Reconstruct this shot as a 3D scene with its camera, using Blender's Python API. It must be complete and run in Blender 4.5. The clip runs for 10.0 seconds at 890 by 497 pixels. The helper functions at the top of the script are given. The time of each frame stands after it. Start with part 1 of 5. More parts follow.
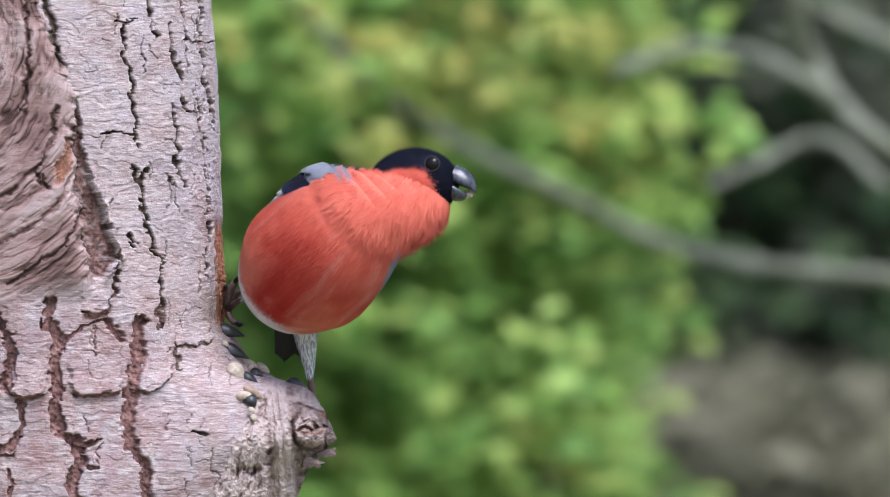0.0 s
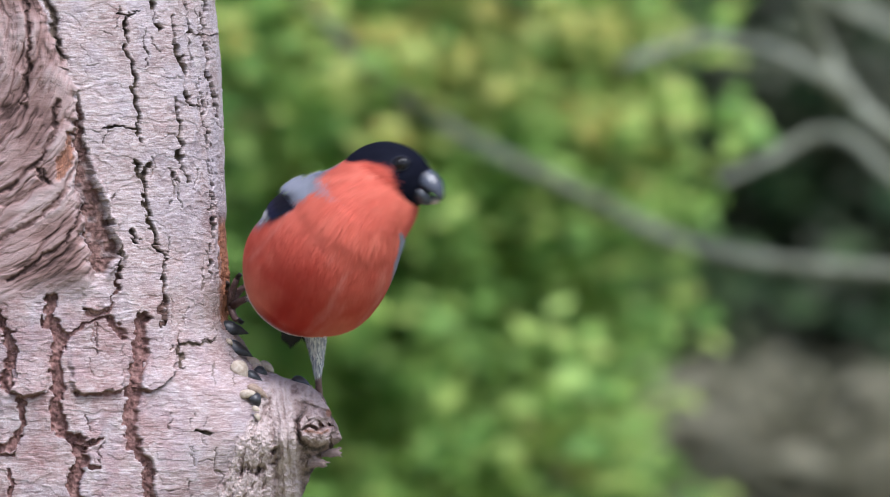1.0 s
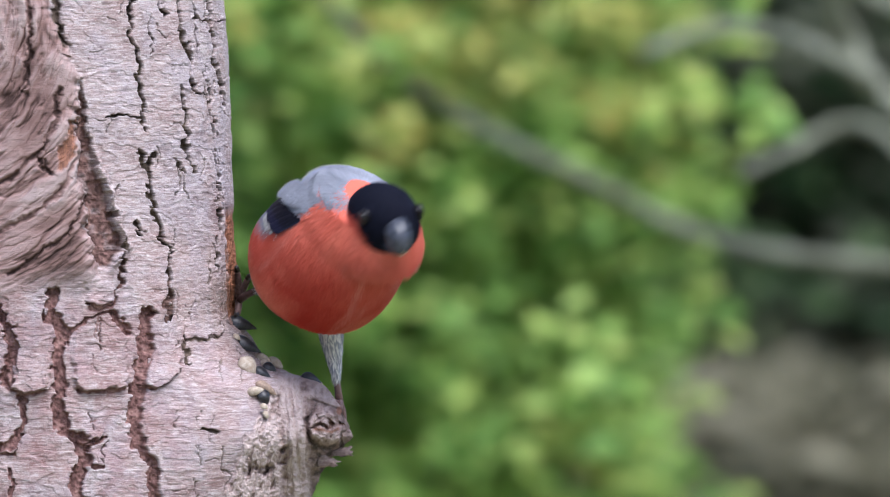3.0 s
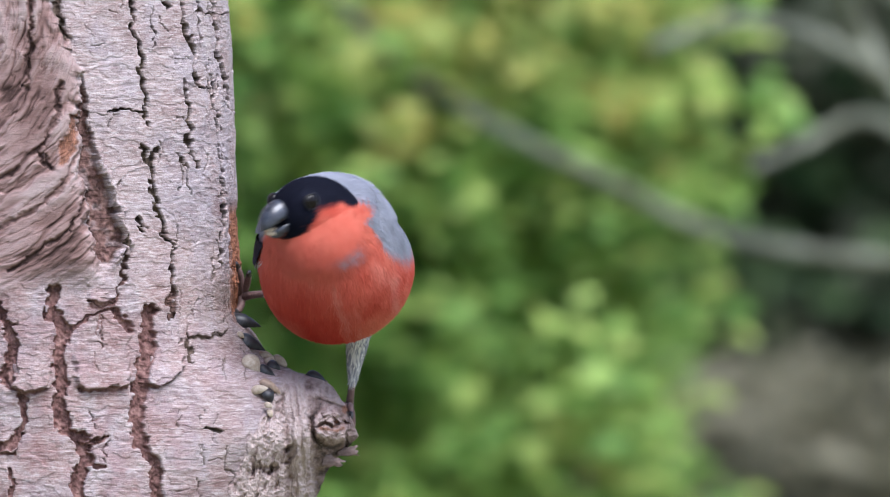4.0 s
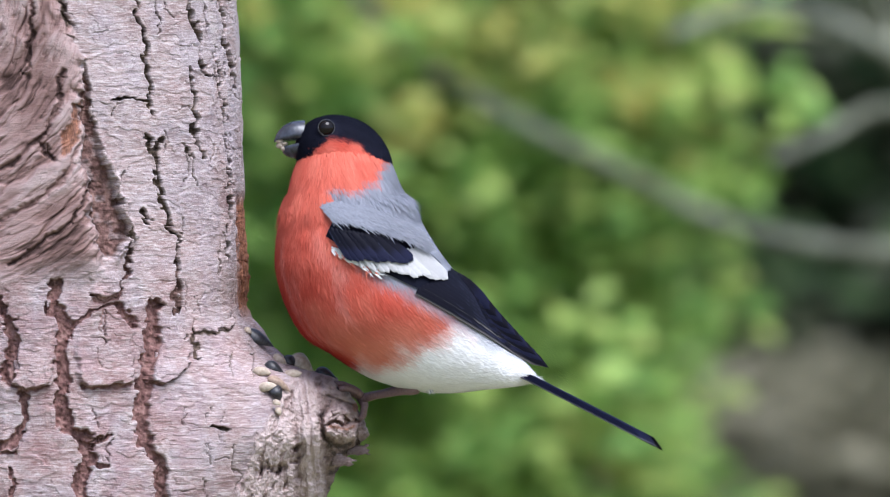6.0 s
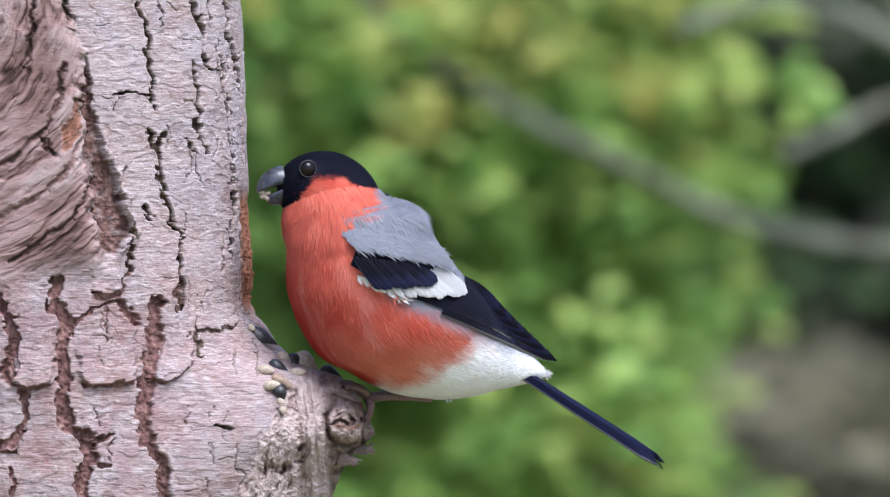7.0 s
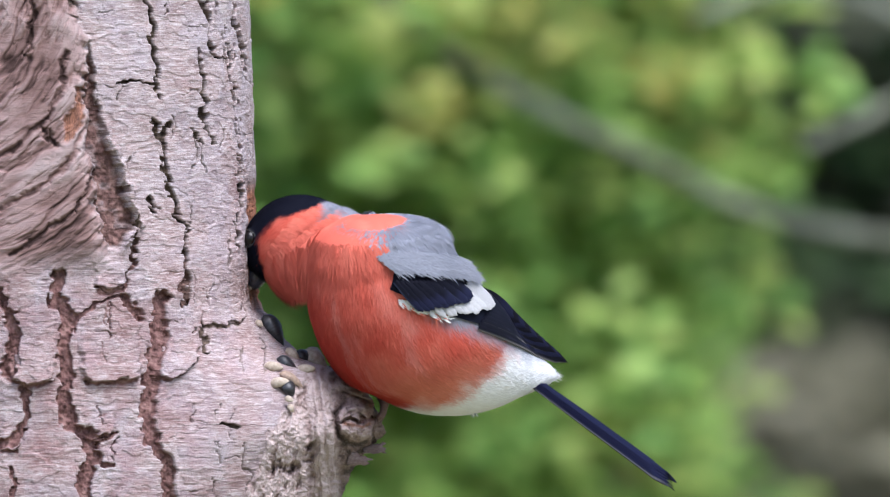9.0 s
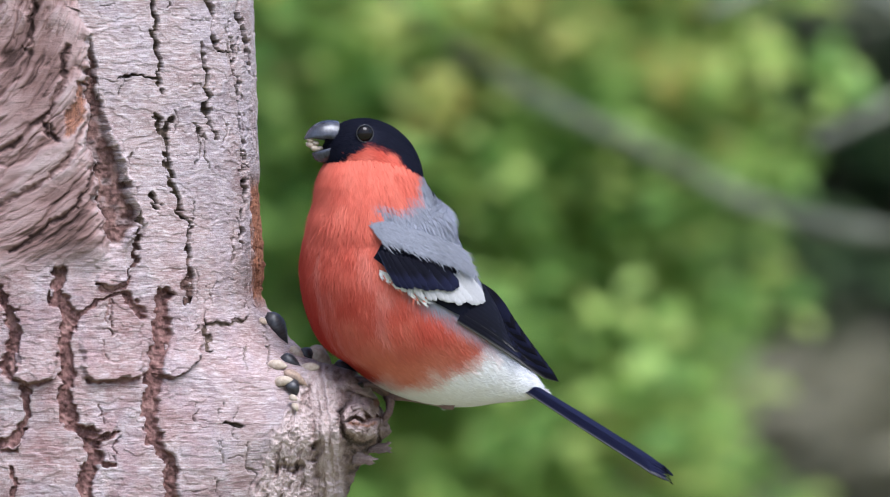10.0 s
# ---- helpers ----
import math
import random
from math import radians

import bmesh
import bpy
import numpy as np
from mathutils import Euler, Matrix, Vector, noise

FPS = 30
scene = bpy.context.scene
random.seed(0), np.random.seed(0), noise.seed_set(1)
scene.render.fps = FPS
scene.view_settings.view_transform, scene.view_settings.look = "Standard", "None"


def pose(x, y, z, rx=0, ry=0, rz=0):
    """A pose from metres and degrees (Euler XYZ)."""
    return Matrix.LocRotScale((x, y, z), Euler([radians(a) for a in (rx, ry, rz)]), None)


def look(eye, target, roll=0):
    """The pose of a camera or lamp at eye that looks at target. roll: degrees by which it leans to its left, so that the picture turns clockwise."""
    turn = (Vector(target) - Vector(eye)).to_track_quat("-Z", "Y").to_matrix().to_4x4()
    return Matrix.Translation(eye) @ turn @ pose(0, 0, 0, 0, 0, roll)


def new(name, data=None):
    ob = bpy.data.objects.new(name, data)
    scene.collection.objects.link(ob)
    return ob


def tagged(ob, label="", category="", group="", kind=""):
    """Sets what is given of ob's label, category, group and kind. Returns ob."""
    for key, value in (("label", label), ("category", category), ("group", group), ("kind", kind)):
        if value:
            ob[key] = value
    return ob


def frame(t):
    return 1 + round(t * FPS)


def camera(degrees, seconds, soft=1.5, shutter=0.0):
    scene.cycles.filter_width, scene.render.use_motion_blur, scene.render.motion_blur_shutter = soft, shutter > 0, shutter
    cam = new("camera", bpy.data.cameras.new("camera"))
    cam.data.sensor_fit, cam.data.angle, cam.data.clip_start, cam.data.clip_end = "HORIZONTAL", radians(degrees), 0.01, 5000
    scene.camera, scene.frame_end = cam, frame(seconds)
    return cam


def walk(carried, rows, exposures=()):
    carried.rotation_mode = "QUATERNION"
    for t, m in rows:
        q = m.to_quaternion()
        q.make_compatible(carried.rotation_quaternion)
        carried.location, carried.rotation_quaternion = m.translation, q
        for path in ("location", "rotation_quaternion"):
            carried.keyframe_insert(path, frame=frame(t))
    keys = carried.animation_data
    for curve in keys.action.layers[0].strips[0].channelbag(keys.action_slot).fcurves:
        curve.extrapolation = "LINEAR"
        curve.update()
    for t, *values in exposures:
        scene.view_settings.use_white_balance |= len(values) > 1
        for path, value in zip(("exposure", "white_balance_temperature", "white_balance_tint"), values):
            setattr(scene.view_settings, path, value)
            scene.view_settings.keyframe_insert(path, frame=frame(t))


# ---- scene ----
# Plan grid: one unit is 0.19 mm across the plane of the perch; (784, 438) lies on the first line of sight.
UNIT = 0.00019
EYE_Z = 1.60
FAR = 24.0


def plan(u, v, y=0.0):
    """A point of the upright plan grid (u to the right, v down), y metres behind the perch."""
    return Vector(((u - 784) * UNIT, y, EYE_Z + (438 - v) * UNIT))


# ---- camera: a long lens that creeps towards the foot of the trunk ----
cam = camera(2 * math.degrees(math.atan(784 * UNIT / FAR)), 10.0, soft=1.15, shutter=0.5)
EYE = Vector((0.0, -FAR, EYE_Z))
GOAL = plan(-15, 856)
walk(cam, [(0.5 * k, Matrix.Translation(GOAL + (EYE - GOAL) / (1 + 0.016 * 0.5 * k)) @ pose(0, 0, 0, 90, 0, 0)) for k in range(21)],
     exposures=[(0.0, 0.70, 5600, 13), (10.0, 0.70, 5600, 13)])
focus_mark = new("focus_mark")
focus_mark.location = (-0.06, -0.008, 1.56)
cam.data.dof.use_dof = True
cam.data.dof.focus_object = focus_mark
cam.data.dof.aperture_fstop = 22.5
cam.data.dof.aperture_blades = 0

# ---- light: a bright overcast sky ----
world = bpy.data.worlds.new("overcast")
scene.world = world
world.use_nodes = True
wn = world.node_tree.nodes
sky = wn.new("ShaderNodeTexSky")
sky.sky_type = "NISHITA"
sky.sun_disc = False
sky.sun_elevation = radians(60)
sky.sun_rotation = radians(150)
sky.dust_density = 4.0
sky.air_density = 1.0
wn["Background"].inputs["Strength"].default_value = 0.15
world.node_tree.links.new(sky.outputs["Color"], wn["Background"].inputs["Color"])
sun_data = bpy.data.lights.new("sun", "SUN")
sun_data.energy = 2.8
sun_data.angle = radians(35)
sun_data.color = (1.0, 0.96, 0.9)
sun = new("sun", sun_data)
sun.matrix_world = look((0.8, -1.4, 4.3), (0, 0, 1.5))


# ---- materials ----
class Nodes:
    """Short-hand for building a node material."""

    def __init__(self, name):
        self.mat = bpy.data.materials.new(name)
        self.mat.use_nodes = True
        self.tree = self.mat.node_tree
        self.bsdf = self.tree.nodes["Principled BSDF"]

    def add(self, kind, **values):
        node = self.tree.nodes.new(kind)
        for key, value in values.items():
            node.inputs[key.replace("_", " ")].default_value = value
        return node

    def link(self, a, b):
        self.tree.links.new(a, b)

    def noise(self, vector, scale, detail=4.0, rough=0.6):
        n = self.add("ShaderNodeTexNoise", Scale=scale, Detail=detail, Roughness=rough)
        if vector is not None:
            self.link(vector, n.inputs["Vector"])
        return n.outputs["Fac"]

    def space(self, scale=(1, 1, 1), turn=(0, 0, 0)):
        c = self.tree.nodes.new("ShaderNodeTexCoord")
        m = self.tree.nodes.new("ShaderNodeMapping")
        m.inputs["Scale"].default_value = scale
        m.inputs["Rotation"].default_value = turn
        self.link(c.outputs["Object"], m.inputs["Vector"])
        return m.outputs["Vector"]

    def ramp(self, fac, *stops):
        r = self.tree.nodes.new("ShaderNodeValToRGB")
        e = r.color_ramp.elements
        while len(e) < len(stops):
            e.new(0.5)
        for item, (place, colour) in zip(e, stops):
            item.position = place
            item.color = (*colour, 1) if len(colour) == 3 else colour
        self.link(fac, r.inputs["Fac"])
        return r.outputs["Color"]

    def mix(self, fac, a, b, blend="MIX"):
        m = self.tree.nodes.new("ShaderNodeMix")
        m.data_type = "RGBA"
        m.blend_type = blend
        for socket, value in ((m.inputs[0], fac), (m.inputs[6], a), (m.inputs[7], b)):
            if isinstance(value, (int, float)):
                socket.default_value = value
            elif isinstance(value, tuple):
                socket.default_value = (*value, 1)
            else:
                self.link(value, socket)
        return m.outputs[2]

    def attr(self, name):
        a = self.tree.nodes.new("ShaderNodeAttribute")
        a.attribute_name = name
        return a

    def maths(self, op, a, b=0.0):
        m = self.tree.nodes.new("ShaderNodeMath")
        m.operation = op
        for socket, value in ((m.inputs[0], a), (m.inputs[1], b)):
            if isinstance(value, (int, float)):
                socket.default_value = value
            else:
                self.link(value, socket)
        return m.outputs[0]

    def bump(self, height, strength, distance):
        b = self.add("ShaderNodeBump", Strength=strength, Distance=distance)
        self.link(height, b.inputs["Height"])
        self.link(b.outputs["Normal"], self.bsdf.inputs["Normal"])

    def set(self, colour=None, rough=0.6, **more):
        if colour is not None:
            if isinstance(colour, tuple):
                self.bsdf.inputs["Base Color"].default_value = (*colour, 1)
            else:
                self.link(colour, self.bsdf.inputs["Base Color"])
        if isinstance(rough, (int, float)):
            self.bsdf.inputs["Roughness"].default_value = rough
        else:
            self.link(rough, self.bsdf.inputs["Roughness"])
        for key, value in more.items():
            self.bsdf.inputs[key.replace("_", " ")].default_value = value
        return self.mat


def bark_material():
    n = Nodes("bark")
    fis = n.attr("fissure").outputs["Fac"]
    swirl = n.attr("callus").outputs["Fac"]
    knot = n.attr("knotty").outputs["Fac"]
    tone = n.attr("tone").outputs["Fac"]
    fibre = n.noise(n.space((500, 500, 3200)), 1.0, 5.0, 0.65)
    line = n.noise(n.space((260, 260, 2300)), 1.0, 6.0, 0.7)
    speck = n.noise(n.space((2400, 2400, 2400)), 1.0, 3.0, 0.6)
    patch = n.noise(n.space((75, 75, 60)), 1.0, 4.0, 0.6)
    moss = n.noise(n.space((160, 160, 90)), 1.0, 3.0, 0.6)
    base = n.ramp(patch, (0.28, (0.225, 0.14, 0.13)), (0.46, (0.295, 0.225, 0.212)), (0.60, (0.295, 0.248, 0.262)), (0.75, (0.36, 0.30, 0.278)))
    base = n.mix(n.ramp(fibre, (0.44, (0.0,) * 3), (0.60, (0.6,) * 3)), base, (0.47, 0.41, 0.40))
    base = n.mix(n.ramp(speck, (0.32, (0.7,) * 3), (0.46, (0.0,) * 3)), base, (0.19, 0.125, 0.11))
    flake = n.attr("flake").outputs["Fac"]
    base = n.mix(1.0, base, n.ramp(flake, (0.0, (0.72, 0.66, 0.66)), (0.5, (1.0, 1.0, 1.0)), (1.0, (1.22, 1.24, 1.25))), "MULTIPLY")
    base = n.mix(n.ramp(line, (0.54, (0.0,) * 3), (0.62, (0.8,) * 3)), base, (0.55, 0.49, 0.48))
    base = n.mix(n.ramp(line, (0.35, (0.45,) * 3), (0.42, (0.0,) * 3)), base, (0.16, 0.11, 0.10))
    hair = n.noise(n.space((130, 130, 620)), 1.0, 5.0, 0.65)
    thin = n.ramp(hair, (0.484, (0.0,) * 3), (0.495, (0.45,) * 3), (0.506, (0.0,) * 3))
    base = n.mix(n.mix(1.0, thin, n.ramp(patch, (0.42, (0.0,) * 3), (0.6, (1.0,) * 3)), "MULTIPLY"), base, (0.12, 0.08, 0.072))
    # redder, darker mottling of the plates towards the foot, and crisp hair-fine fibres all over
    low_tint = n.maths("MULTIPLY", n.attr("rosy").outputs["Fac"], n.ramp(n.noise(n.space((120, 120, 95)), 1.0, 5.0, 0.65), (0.36, (0.0,) * 3), (0.62, (1.0,) * 3)))
    base = n.mix(low_tint, base, n.mix(1.0, base, (0.82, 0.67, 0.67), "MULTIPLY"))
    hairs = n.noise(n.space((170, 170, 2900)), 1.0, 3.0, 0.5)
    base = n.mix(n.ramp(hairs, (0.35, (0.45,) * 3), (0.40, (0.0,) * 3)), base, n.mix(1.0, base, (0.55, 0.50, 0.49), "MULTIPLY"))
    base = n.mix(n.ramp(hairs, (0.61, (0.0,) * 3), (0.65, (0.35,) * 3)), base, (0.56, 0.51, 0.50))
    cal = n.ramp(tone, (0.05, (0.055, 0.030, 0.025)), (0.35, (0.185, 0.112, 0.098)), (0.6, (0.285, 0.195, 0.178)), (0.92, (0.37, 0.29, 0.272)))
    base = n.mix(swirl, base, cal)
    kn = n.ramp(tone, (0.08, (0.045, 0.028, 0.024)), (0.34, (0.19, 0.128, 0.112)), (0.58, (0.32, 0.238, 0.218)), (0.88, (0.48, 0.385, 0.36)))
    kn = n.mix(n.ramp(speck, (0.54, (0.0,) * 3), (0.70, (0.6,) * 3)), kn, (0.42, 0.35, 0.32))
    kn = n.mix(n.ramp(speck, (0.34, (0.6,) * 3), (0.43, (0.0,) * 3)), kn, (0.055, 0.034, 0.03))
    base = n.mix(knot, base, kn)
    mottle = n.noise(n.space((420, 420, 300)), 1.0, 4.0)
    # Inner bark colour, darkened further for the shade deep in the cracks.
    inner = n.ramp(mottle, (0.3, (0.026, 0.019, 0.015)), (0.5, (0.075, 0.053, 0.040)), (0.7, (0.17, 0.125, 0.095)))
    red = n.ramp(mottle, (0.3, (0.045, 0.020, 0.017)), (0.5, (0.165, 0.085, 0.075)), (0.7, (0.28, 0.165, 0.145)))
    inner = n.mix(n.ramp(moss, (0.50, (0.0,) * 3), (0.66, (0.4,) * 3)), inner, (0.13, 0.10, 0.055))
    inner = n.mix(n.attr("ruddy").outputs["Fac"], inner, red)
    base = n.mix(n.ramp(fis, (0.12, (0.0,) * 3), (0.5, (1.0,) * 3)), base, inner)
    raw = n.attr("raw").outputs["Fac"]
    strand = n.noise(n.space((2400, 2400, 260)), 1.0, 5.0, 0.65)
    base = n.mix(raw, base, n.ramp(strand, (0.34, (0.07, 0.026, 0.016)), (0.7, (0.38, 0.165, 0.09))))
    h = n.maths("ADD", n.maths("MULTIPLY", fibre, 0.4), n.maths("MULTIPLY", speck, 0.25))
    h = n.maths("ADD", h, n.maths("MULTIPLY", line, 0.5))
    h = n.maths("ADD", h, n.maths("MULTIPLY", n.maths("MULTIPLY", knot, n.noise(n.space((1100, 1100, 800)), 1.0, 4.0, 0.7)), 1.3))
    n.bump(h, 0.75, 0.0006)
    return n.set(base, 0.82, Specular_IOR_Level=0.25)


def painted(name, rough=0.7, spec=0.2, sheen=0.0, grain=0.0):
    """A surface whose base colour is stored on its points."""
    n = Nodes(name)
    col = n.attr("colour").outputs["Color"]
    if grain:
        g = n.noise(n.space((2600, 2600, 2600)), 1.0, 3.0)
        col = n.mix(1.0, col, n.ramp(g, (0.25, (1 - grain,) * 3), (0.75, (1 + grain,) * 3)), "MULTIPLY")
    n.set(col, rough, Specular_IOR_Level=spec)
    if sheen:
        n.bsdf.inputs["Sheen Weight"].default_value = sheen
        n.bsdf.inputs["Sheen Roughness"].default_value = 0.5
    return n.mat


def simple(name, lo, hi, scale, rough=0.6, spec=0.3, bump=0.0, stretch=(1, 1, 1)):
    """Two shades mottled by noise at a real size (scale per metre)."""
    n = Nodes(name)
    v = n.space(tuple(scale * s for s in stretch))
    f = n.noise(v, 1.0, 4.0)
    n.set(n.ramp(f, (0.3, lo), (0.7, hi)), rough, Specular_IOR_Level=spec)
    if bump:
        n.bump(f, bump, 0.3 / scale)
    return n.mat


def leaf_material(name, dull, fresh, tip, spec=0.3):
    n = Nodes(name)
    isl = n.tree.nodes.new("ShaderNodeNewGeometry").outputs["Random Per Island"]
    col = n.ramp(isl, (0.0, dull), (0.55, fresh), (1.0, tip))
    vein = n.noise(n.space((300, 300, 300)), 1.0, 3.0)
    col = n.mix(1.0, col, n.ramp(vein, (0.3, (0.8,) * 3), (0.7, (1.15,) * 3)), "MULTIPLY")
    n.set(col, 0.6, Specular_IOR_Level=spec)
    n.link(col, n.bsdf.inputs["Base Color"])
    tr = n.add("ShaderNodeBsdfTranslucent")
    n.link(col, tr.inputs["Color"])
    mx = n.add("ShaderNodeMixShader", Fac=0.4)
    n.link(n.bsdf.outputs[0], mx.inputs[1])
    n.link(tr.outputs[0], mx.inputs[2])
    n.link(mx.outputs[0], n.tree.nodes["Material Output"].inputs["Surface"])
    return n.mat


BARK = bark_material()
FEATHER = painted("plumage", 0.8, 0.08)
QUILL = painted("flight_feather", 0.55, 0.06, 0.0, 0.12)
BILL = simple("horn", (0.012, 0.013, 0.017), (0.055, 0.060, 0.078), 420, 0.27, 0.5, 0.15)
EYE_GLASS = simple("eye_gloss", (0.004, 0.003, 0.003), (0.008, 0.006, 0.005), 300, 0.06, 0.22)
EYE_RIM = simple("eye_rim", (0.022, 0.022, 0.023), (0.05, 0.05, 0.05), 900, 0.5)
SHANK = simple("scaly_skin", (0.09, 0.05, 0.045), (0.22, 0.14, 0.13), 1400, 0.5, 0.35, 0.4, (1, 1, 2))
CLAW = simple("claw_horn", (0.012, 0.01, 0.01), (0.04, 0.035, 0.03), 900, 0.35, 0.5)
HUSK = simple("seed_husk", (0.008, 0.008, 0.010), (0.045, 0.045, 0.05), 1500, 0.4, 0.45, 0.3, (1, 0.15, 1))
KERNEL = simple("seed_kernel", (0.30, 0.23, 0.17), (0.52, 0.45, 0.36), 700, 0.55, 0.3, 0.2)
# Ground is out of view; its pale colour bounces light onto the bird.
GROUND = simple("bounce_ground", (0.13, 0.12, 0.07), (0.26, 0.27, 0.15), 6, 0.9, 0.1, 0.3)
TWIG = simple("lichen_twig", (0.11, 0.115, 0.08), (0.21, 0.22, 0.165), 120, 0.85, 0.15, 0.4)
LEAF_BRIGHT = leaf_material("leaf_fresh", (0.10, 0.22, 0.045), (0.31, 0.48, 0.11), (0.47, 0.57, 0.15))
LEAF_YELLOW = leaf_material("leaf_yellow", (0.32, 0.42, 0.10), (0.46, 0.50, 0.14), (0.60, 0.50, 0.14))
# Hedge leaves are coloured dark to carry the shade between them.
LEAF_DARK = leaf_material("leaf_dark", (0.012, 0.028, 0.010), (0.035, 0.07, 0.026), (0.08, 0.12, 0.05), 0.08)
LEAF_DULL = leaf_material("leaf_dull", (0.07, 0.085, 0.05), (0.12, 0.13, 0.085), (0.20, 0.21, 0.15), 0.1)
LEAF_DRY = leaf_material("leaf_dry", (0.10, 0.10, 0.06), (0.17, 0.16, 0.105), (0.27, 0.255, 0.175), 0.1)


def part(name, mesh, material, parent, label=""):
    """Links a mesh as one object under a thing or part."""
    ob = new(name, mesh)
    if material is not None and not mesh.materials:
        mesh.materials.append(material)
    ob.parent = parent
    return tagged(ob, label)


def mesh_of(name, verts, faces, material=None, colours=None, smooth=True):
    me = bpy.data.meshes.new(name)
    me.from_pydata([tuple(p) for p in verts], [], [tuple(f) for f in faces])
    if material is not None:
        me.materials.append(material)
    if colours is not None:
        a = me.attributes.new("colour", "FLOAT_COLOR", "POINT")
        c = np.ones((len(verts), 4), dtype=np.float32)
        c[:, :3] = colours
        a.data.foreach_set("color", c.ravel())
    if smooth:
        me.shade_smooth()
    me.update()
    return me


def tube(points, radii, sides=10, cap=True):
    """Vertices and faces of a round tube along points."""
    pts = [Vector(p) for p in points]
    verts, faces = [], []
    side = None
    for i, p in enumerate(pts):
        d = (pts[min(i + 1, len(pts) - 1)] - pts[max(i - 1, 0)]).normalized()
        if side is None:
            side = d.orthogonal().normalized()
        side = (side - d * side.dot(d)).normalized()
        up = d.cross(side)
        for k in range(sides):
            a = 2 * math.pi * k / sides
            verts.append(p + radii[i] * (side * math.cos(a) + up * math.sin(a)))
    for i in range(len(pts) - 1):
        for k in range(sides):
            j = (k + 1) % sides
            faces.append((i * sides + k, i * sides + j, (i + 1) * sides + j, (i + 1) * sides + k))
    if cap:
        faces.append(tuple(reversed(range(sides))))
        faces.append(tuple(range(len(verts) - sides, len(verts))))
    return verts, faces


def hash01(ix, iy, seed):
    n = (ix.astype(np.int64) * 374761393 + iy.astype(np.int64) * 668265263 + seed * 974711) & 0x7FFFFFFF
    n = ((n ^ (n >> 13)) * 1274126177) & 0x7FFFFFFF
    return ((n ^ (n >> 16)) & 0xFFFFF) / float(0xFFFFF)


def grain(x, y, seed=0):
    """Smooth value noise, 0 to 1."""
    x0, y0 = np.floor(x), np.floor(y)
    fx, fy = x - x0, y - y0
    fx, fy = fx * fx * (3 - 2 * fx), fy * fy * (3 - 2 * fy)
    a, b = hash01(x0, y0, seed), hash01(x0 + 1, y0, seed)
    c, d = hash01(x0, y0 + 1, seed), hash01(x0 + 1, y0 + 1, seed)
    return (a * (1 - fx) + b * fx) * (1 - fy) + (c * (1 - fx) + d * fx) * fy


def fbm(x, y, seed=0, octaves=4):
    total, amp, norm = 0.0, 1.0, 0.0
    for k in range(octaves):
        total = total + amp * grain(x * 2 ** k, y * 2 ** k, seed + 17 * k)
        norm += amp
        amp *= 0.5
    return total / norm


def step(a, b, x):
    s = np.clip((x - a) / (b - a), 0, 1)
    return s * s * (3 - 2 * s)


# ---- tree trunk with its branch stub ----
AXIS_U, AXIS_Y = 35.0, 0.025
# outline of the stub: how far it juts out at each height
STUB_V = [520, 560, 585, 605, 632, 655, 668, 675, 682, 697, 716, 734, 762, 773, 782, 800, 835, 860, 960, 1100]
STUB_OUT = [0, -8, -6, 14, 30, 54, 84, 112, 134, 147, 160, 170, 182, 184, 177, 154, 126, 116, 70, 0]


def crack_lines():
    """Bark fissures: (half width, depth, course) in the plan grid."""
    return [
        (6, 13, ((222, 39), (217, 103), (234, 148), (241, 212), (246, 256))),
        (7, 9, ((255, 300), (252, 330), (258, 385), (268, 430))),
        (5, 12, ((231, 290), (246, 322), (252, 345))),
        (6, 12, ((268, 430), (276, 446), (288, 456), (283, 490), (281, 550), (292, 584))),
        (6, 8, ((308, 604), (315, 650))),
        (5, 11, ((261, -40), (262, 0), (268, 44), (276, 66))),
        (6, 13, ((300, 44), (305, 98), (320, 130), (323, 167), (328, 190))),
        (4, 12, ((320, -40), (320, 0), (325, 69), (332, 118))),
        (5, 14, ((354, -40), (354, 0), (352, 64), (362, 138), (372, 187), (380, 232))),
        (5, 13, ((355, 177), (355, 236), (362, 296), (367, 384), (369, 420), (366, 446), (366, 495))),
        (5, 11, ((305, 187), (315, 232), (313, 286), (325, 330))),
        (3, 8, ((305, 315), (315, 374))),
        (5, 11, ((231, 414), (243, 434))),
        (3, 8, ((251, 59), (256, 128))),
        (8, 13, ((-10, 540), (2, 565), (24, 608), (20, 643), (16, 676))),
        (9, 13, ((91, 535), (86, 569), (106, 598), (98, 648), (105, 690))),
        (9, 13, ((103, 690), (101, 712), (98, 751), (133, 781), (143, 810), (128, 855), (143, 890))),
        (6, 10, ((39, 712), (42, 751), (20, 790), (-5, 792))),
        (8, 13, ((249, 569), (241, 608), (244, 633), (234, 668), (227, 712), (222, 746), (234, 790), (256, 815), (266, 900))),
        (7, 9, ((209, 440), (209, 466), (205, 510))),
        (6, 9, ((192, 569), (212, 598))),
        (2.5, 9, ((198, 42), (222, 39), (240, 30))),
        (3, 8, ((180, 235), (205, 232), (238, 236))),
        (2.5, 8, ((322, 70), (350, 73), (375, 75))),
        (2.5, 8, ((322, 190), (345, 197))),
        (2.5, 7, ((143, 552), (165, 554), (187, 546), (200, 520))),
        (2.5, 8, ((342, 758), (352, 763), (366, 767))),
        (2.5, 7, ((133, 781), (160, 775), (175, 772))),
        (2.5, 7, ((143, 820), (172, 825))),
        (2.5, 6, ((110, 600), (170, 565), (185, 563))),
        (3, 8, ((20, 830), (18, 890))),
    ]


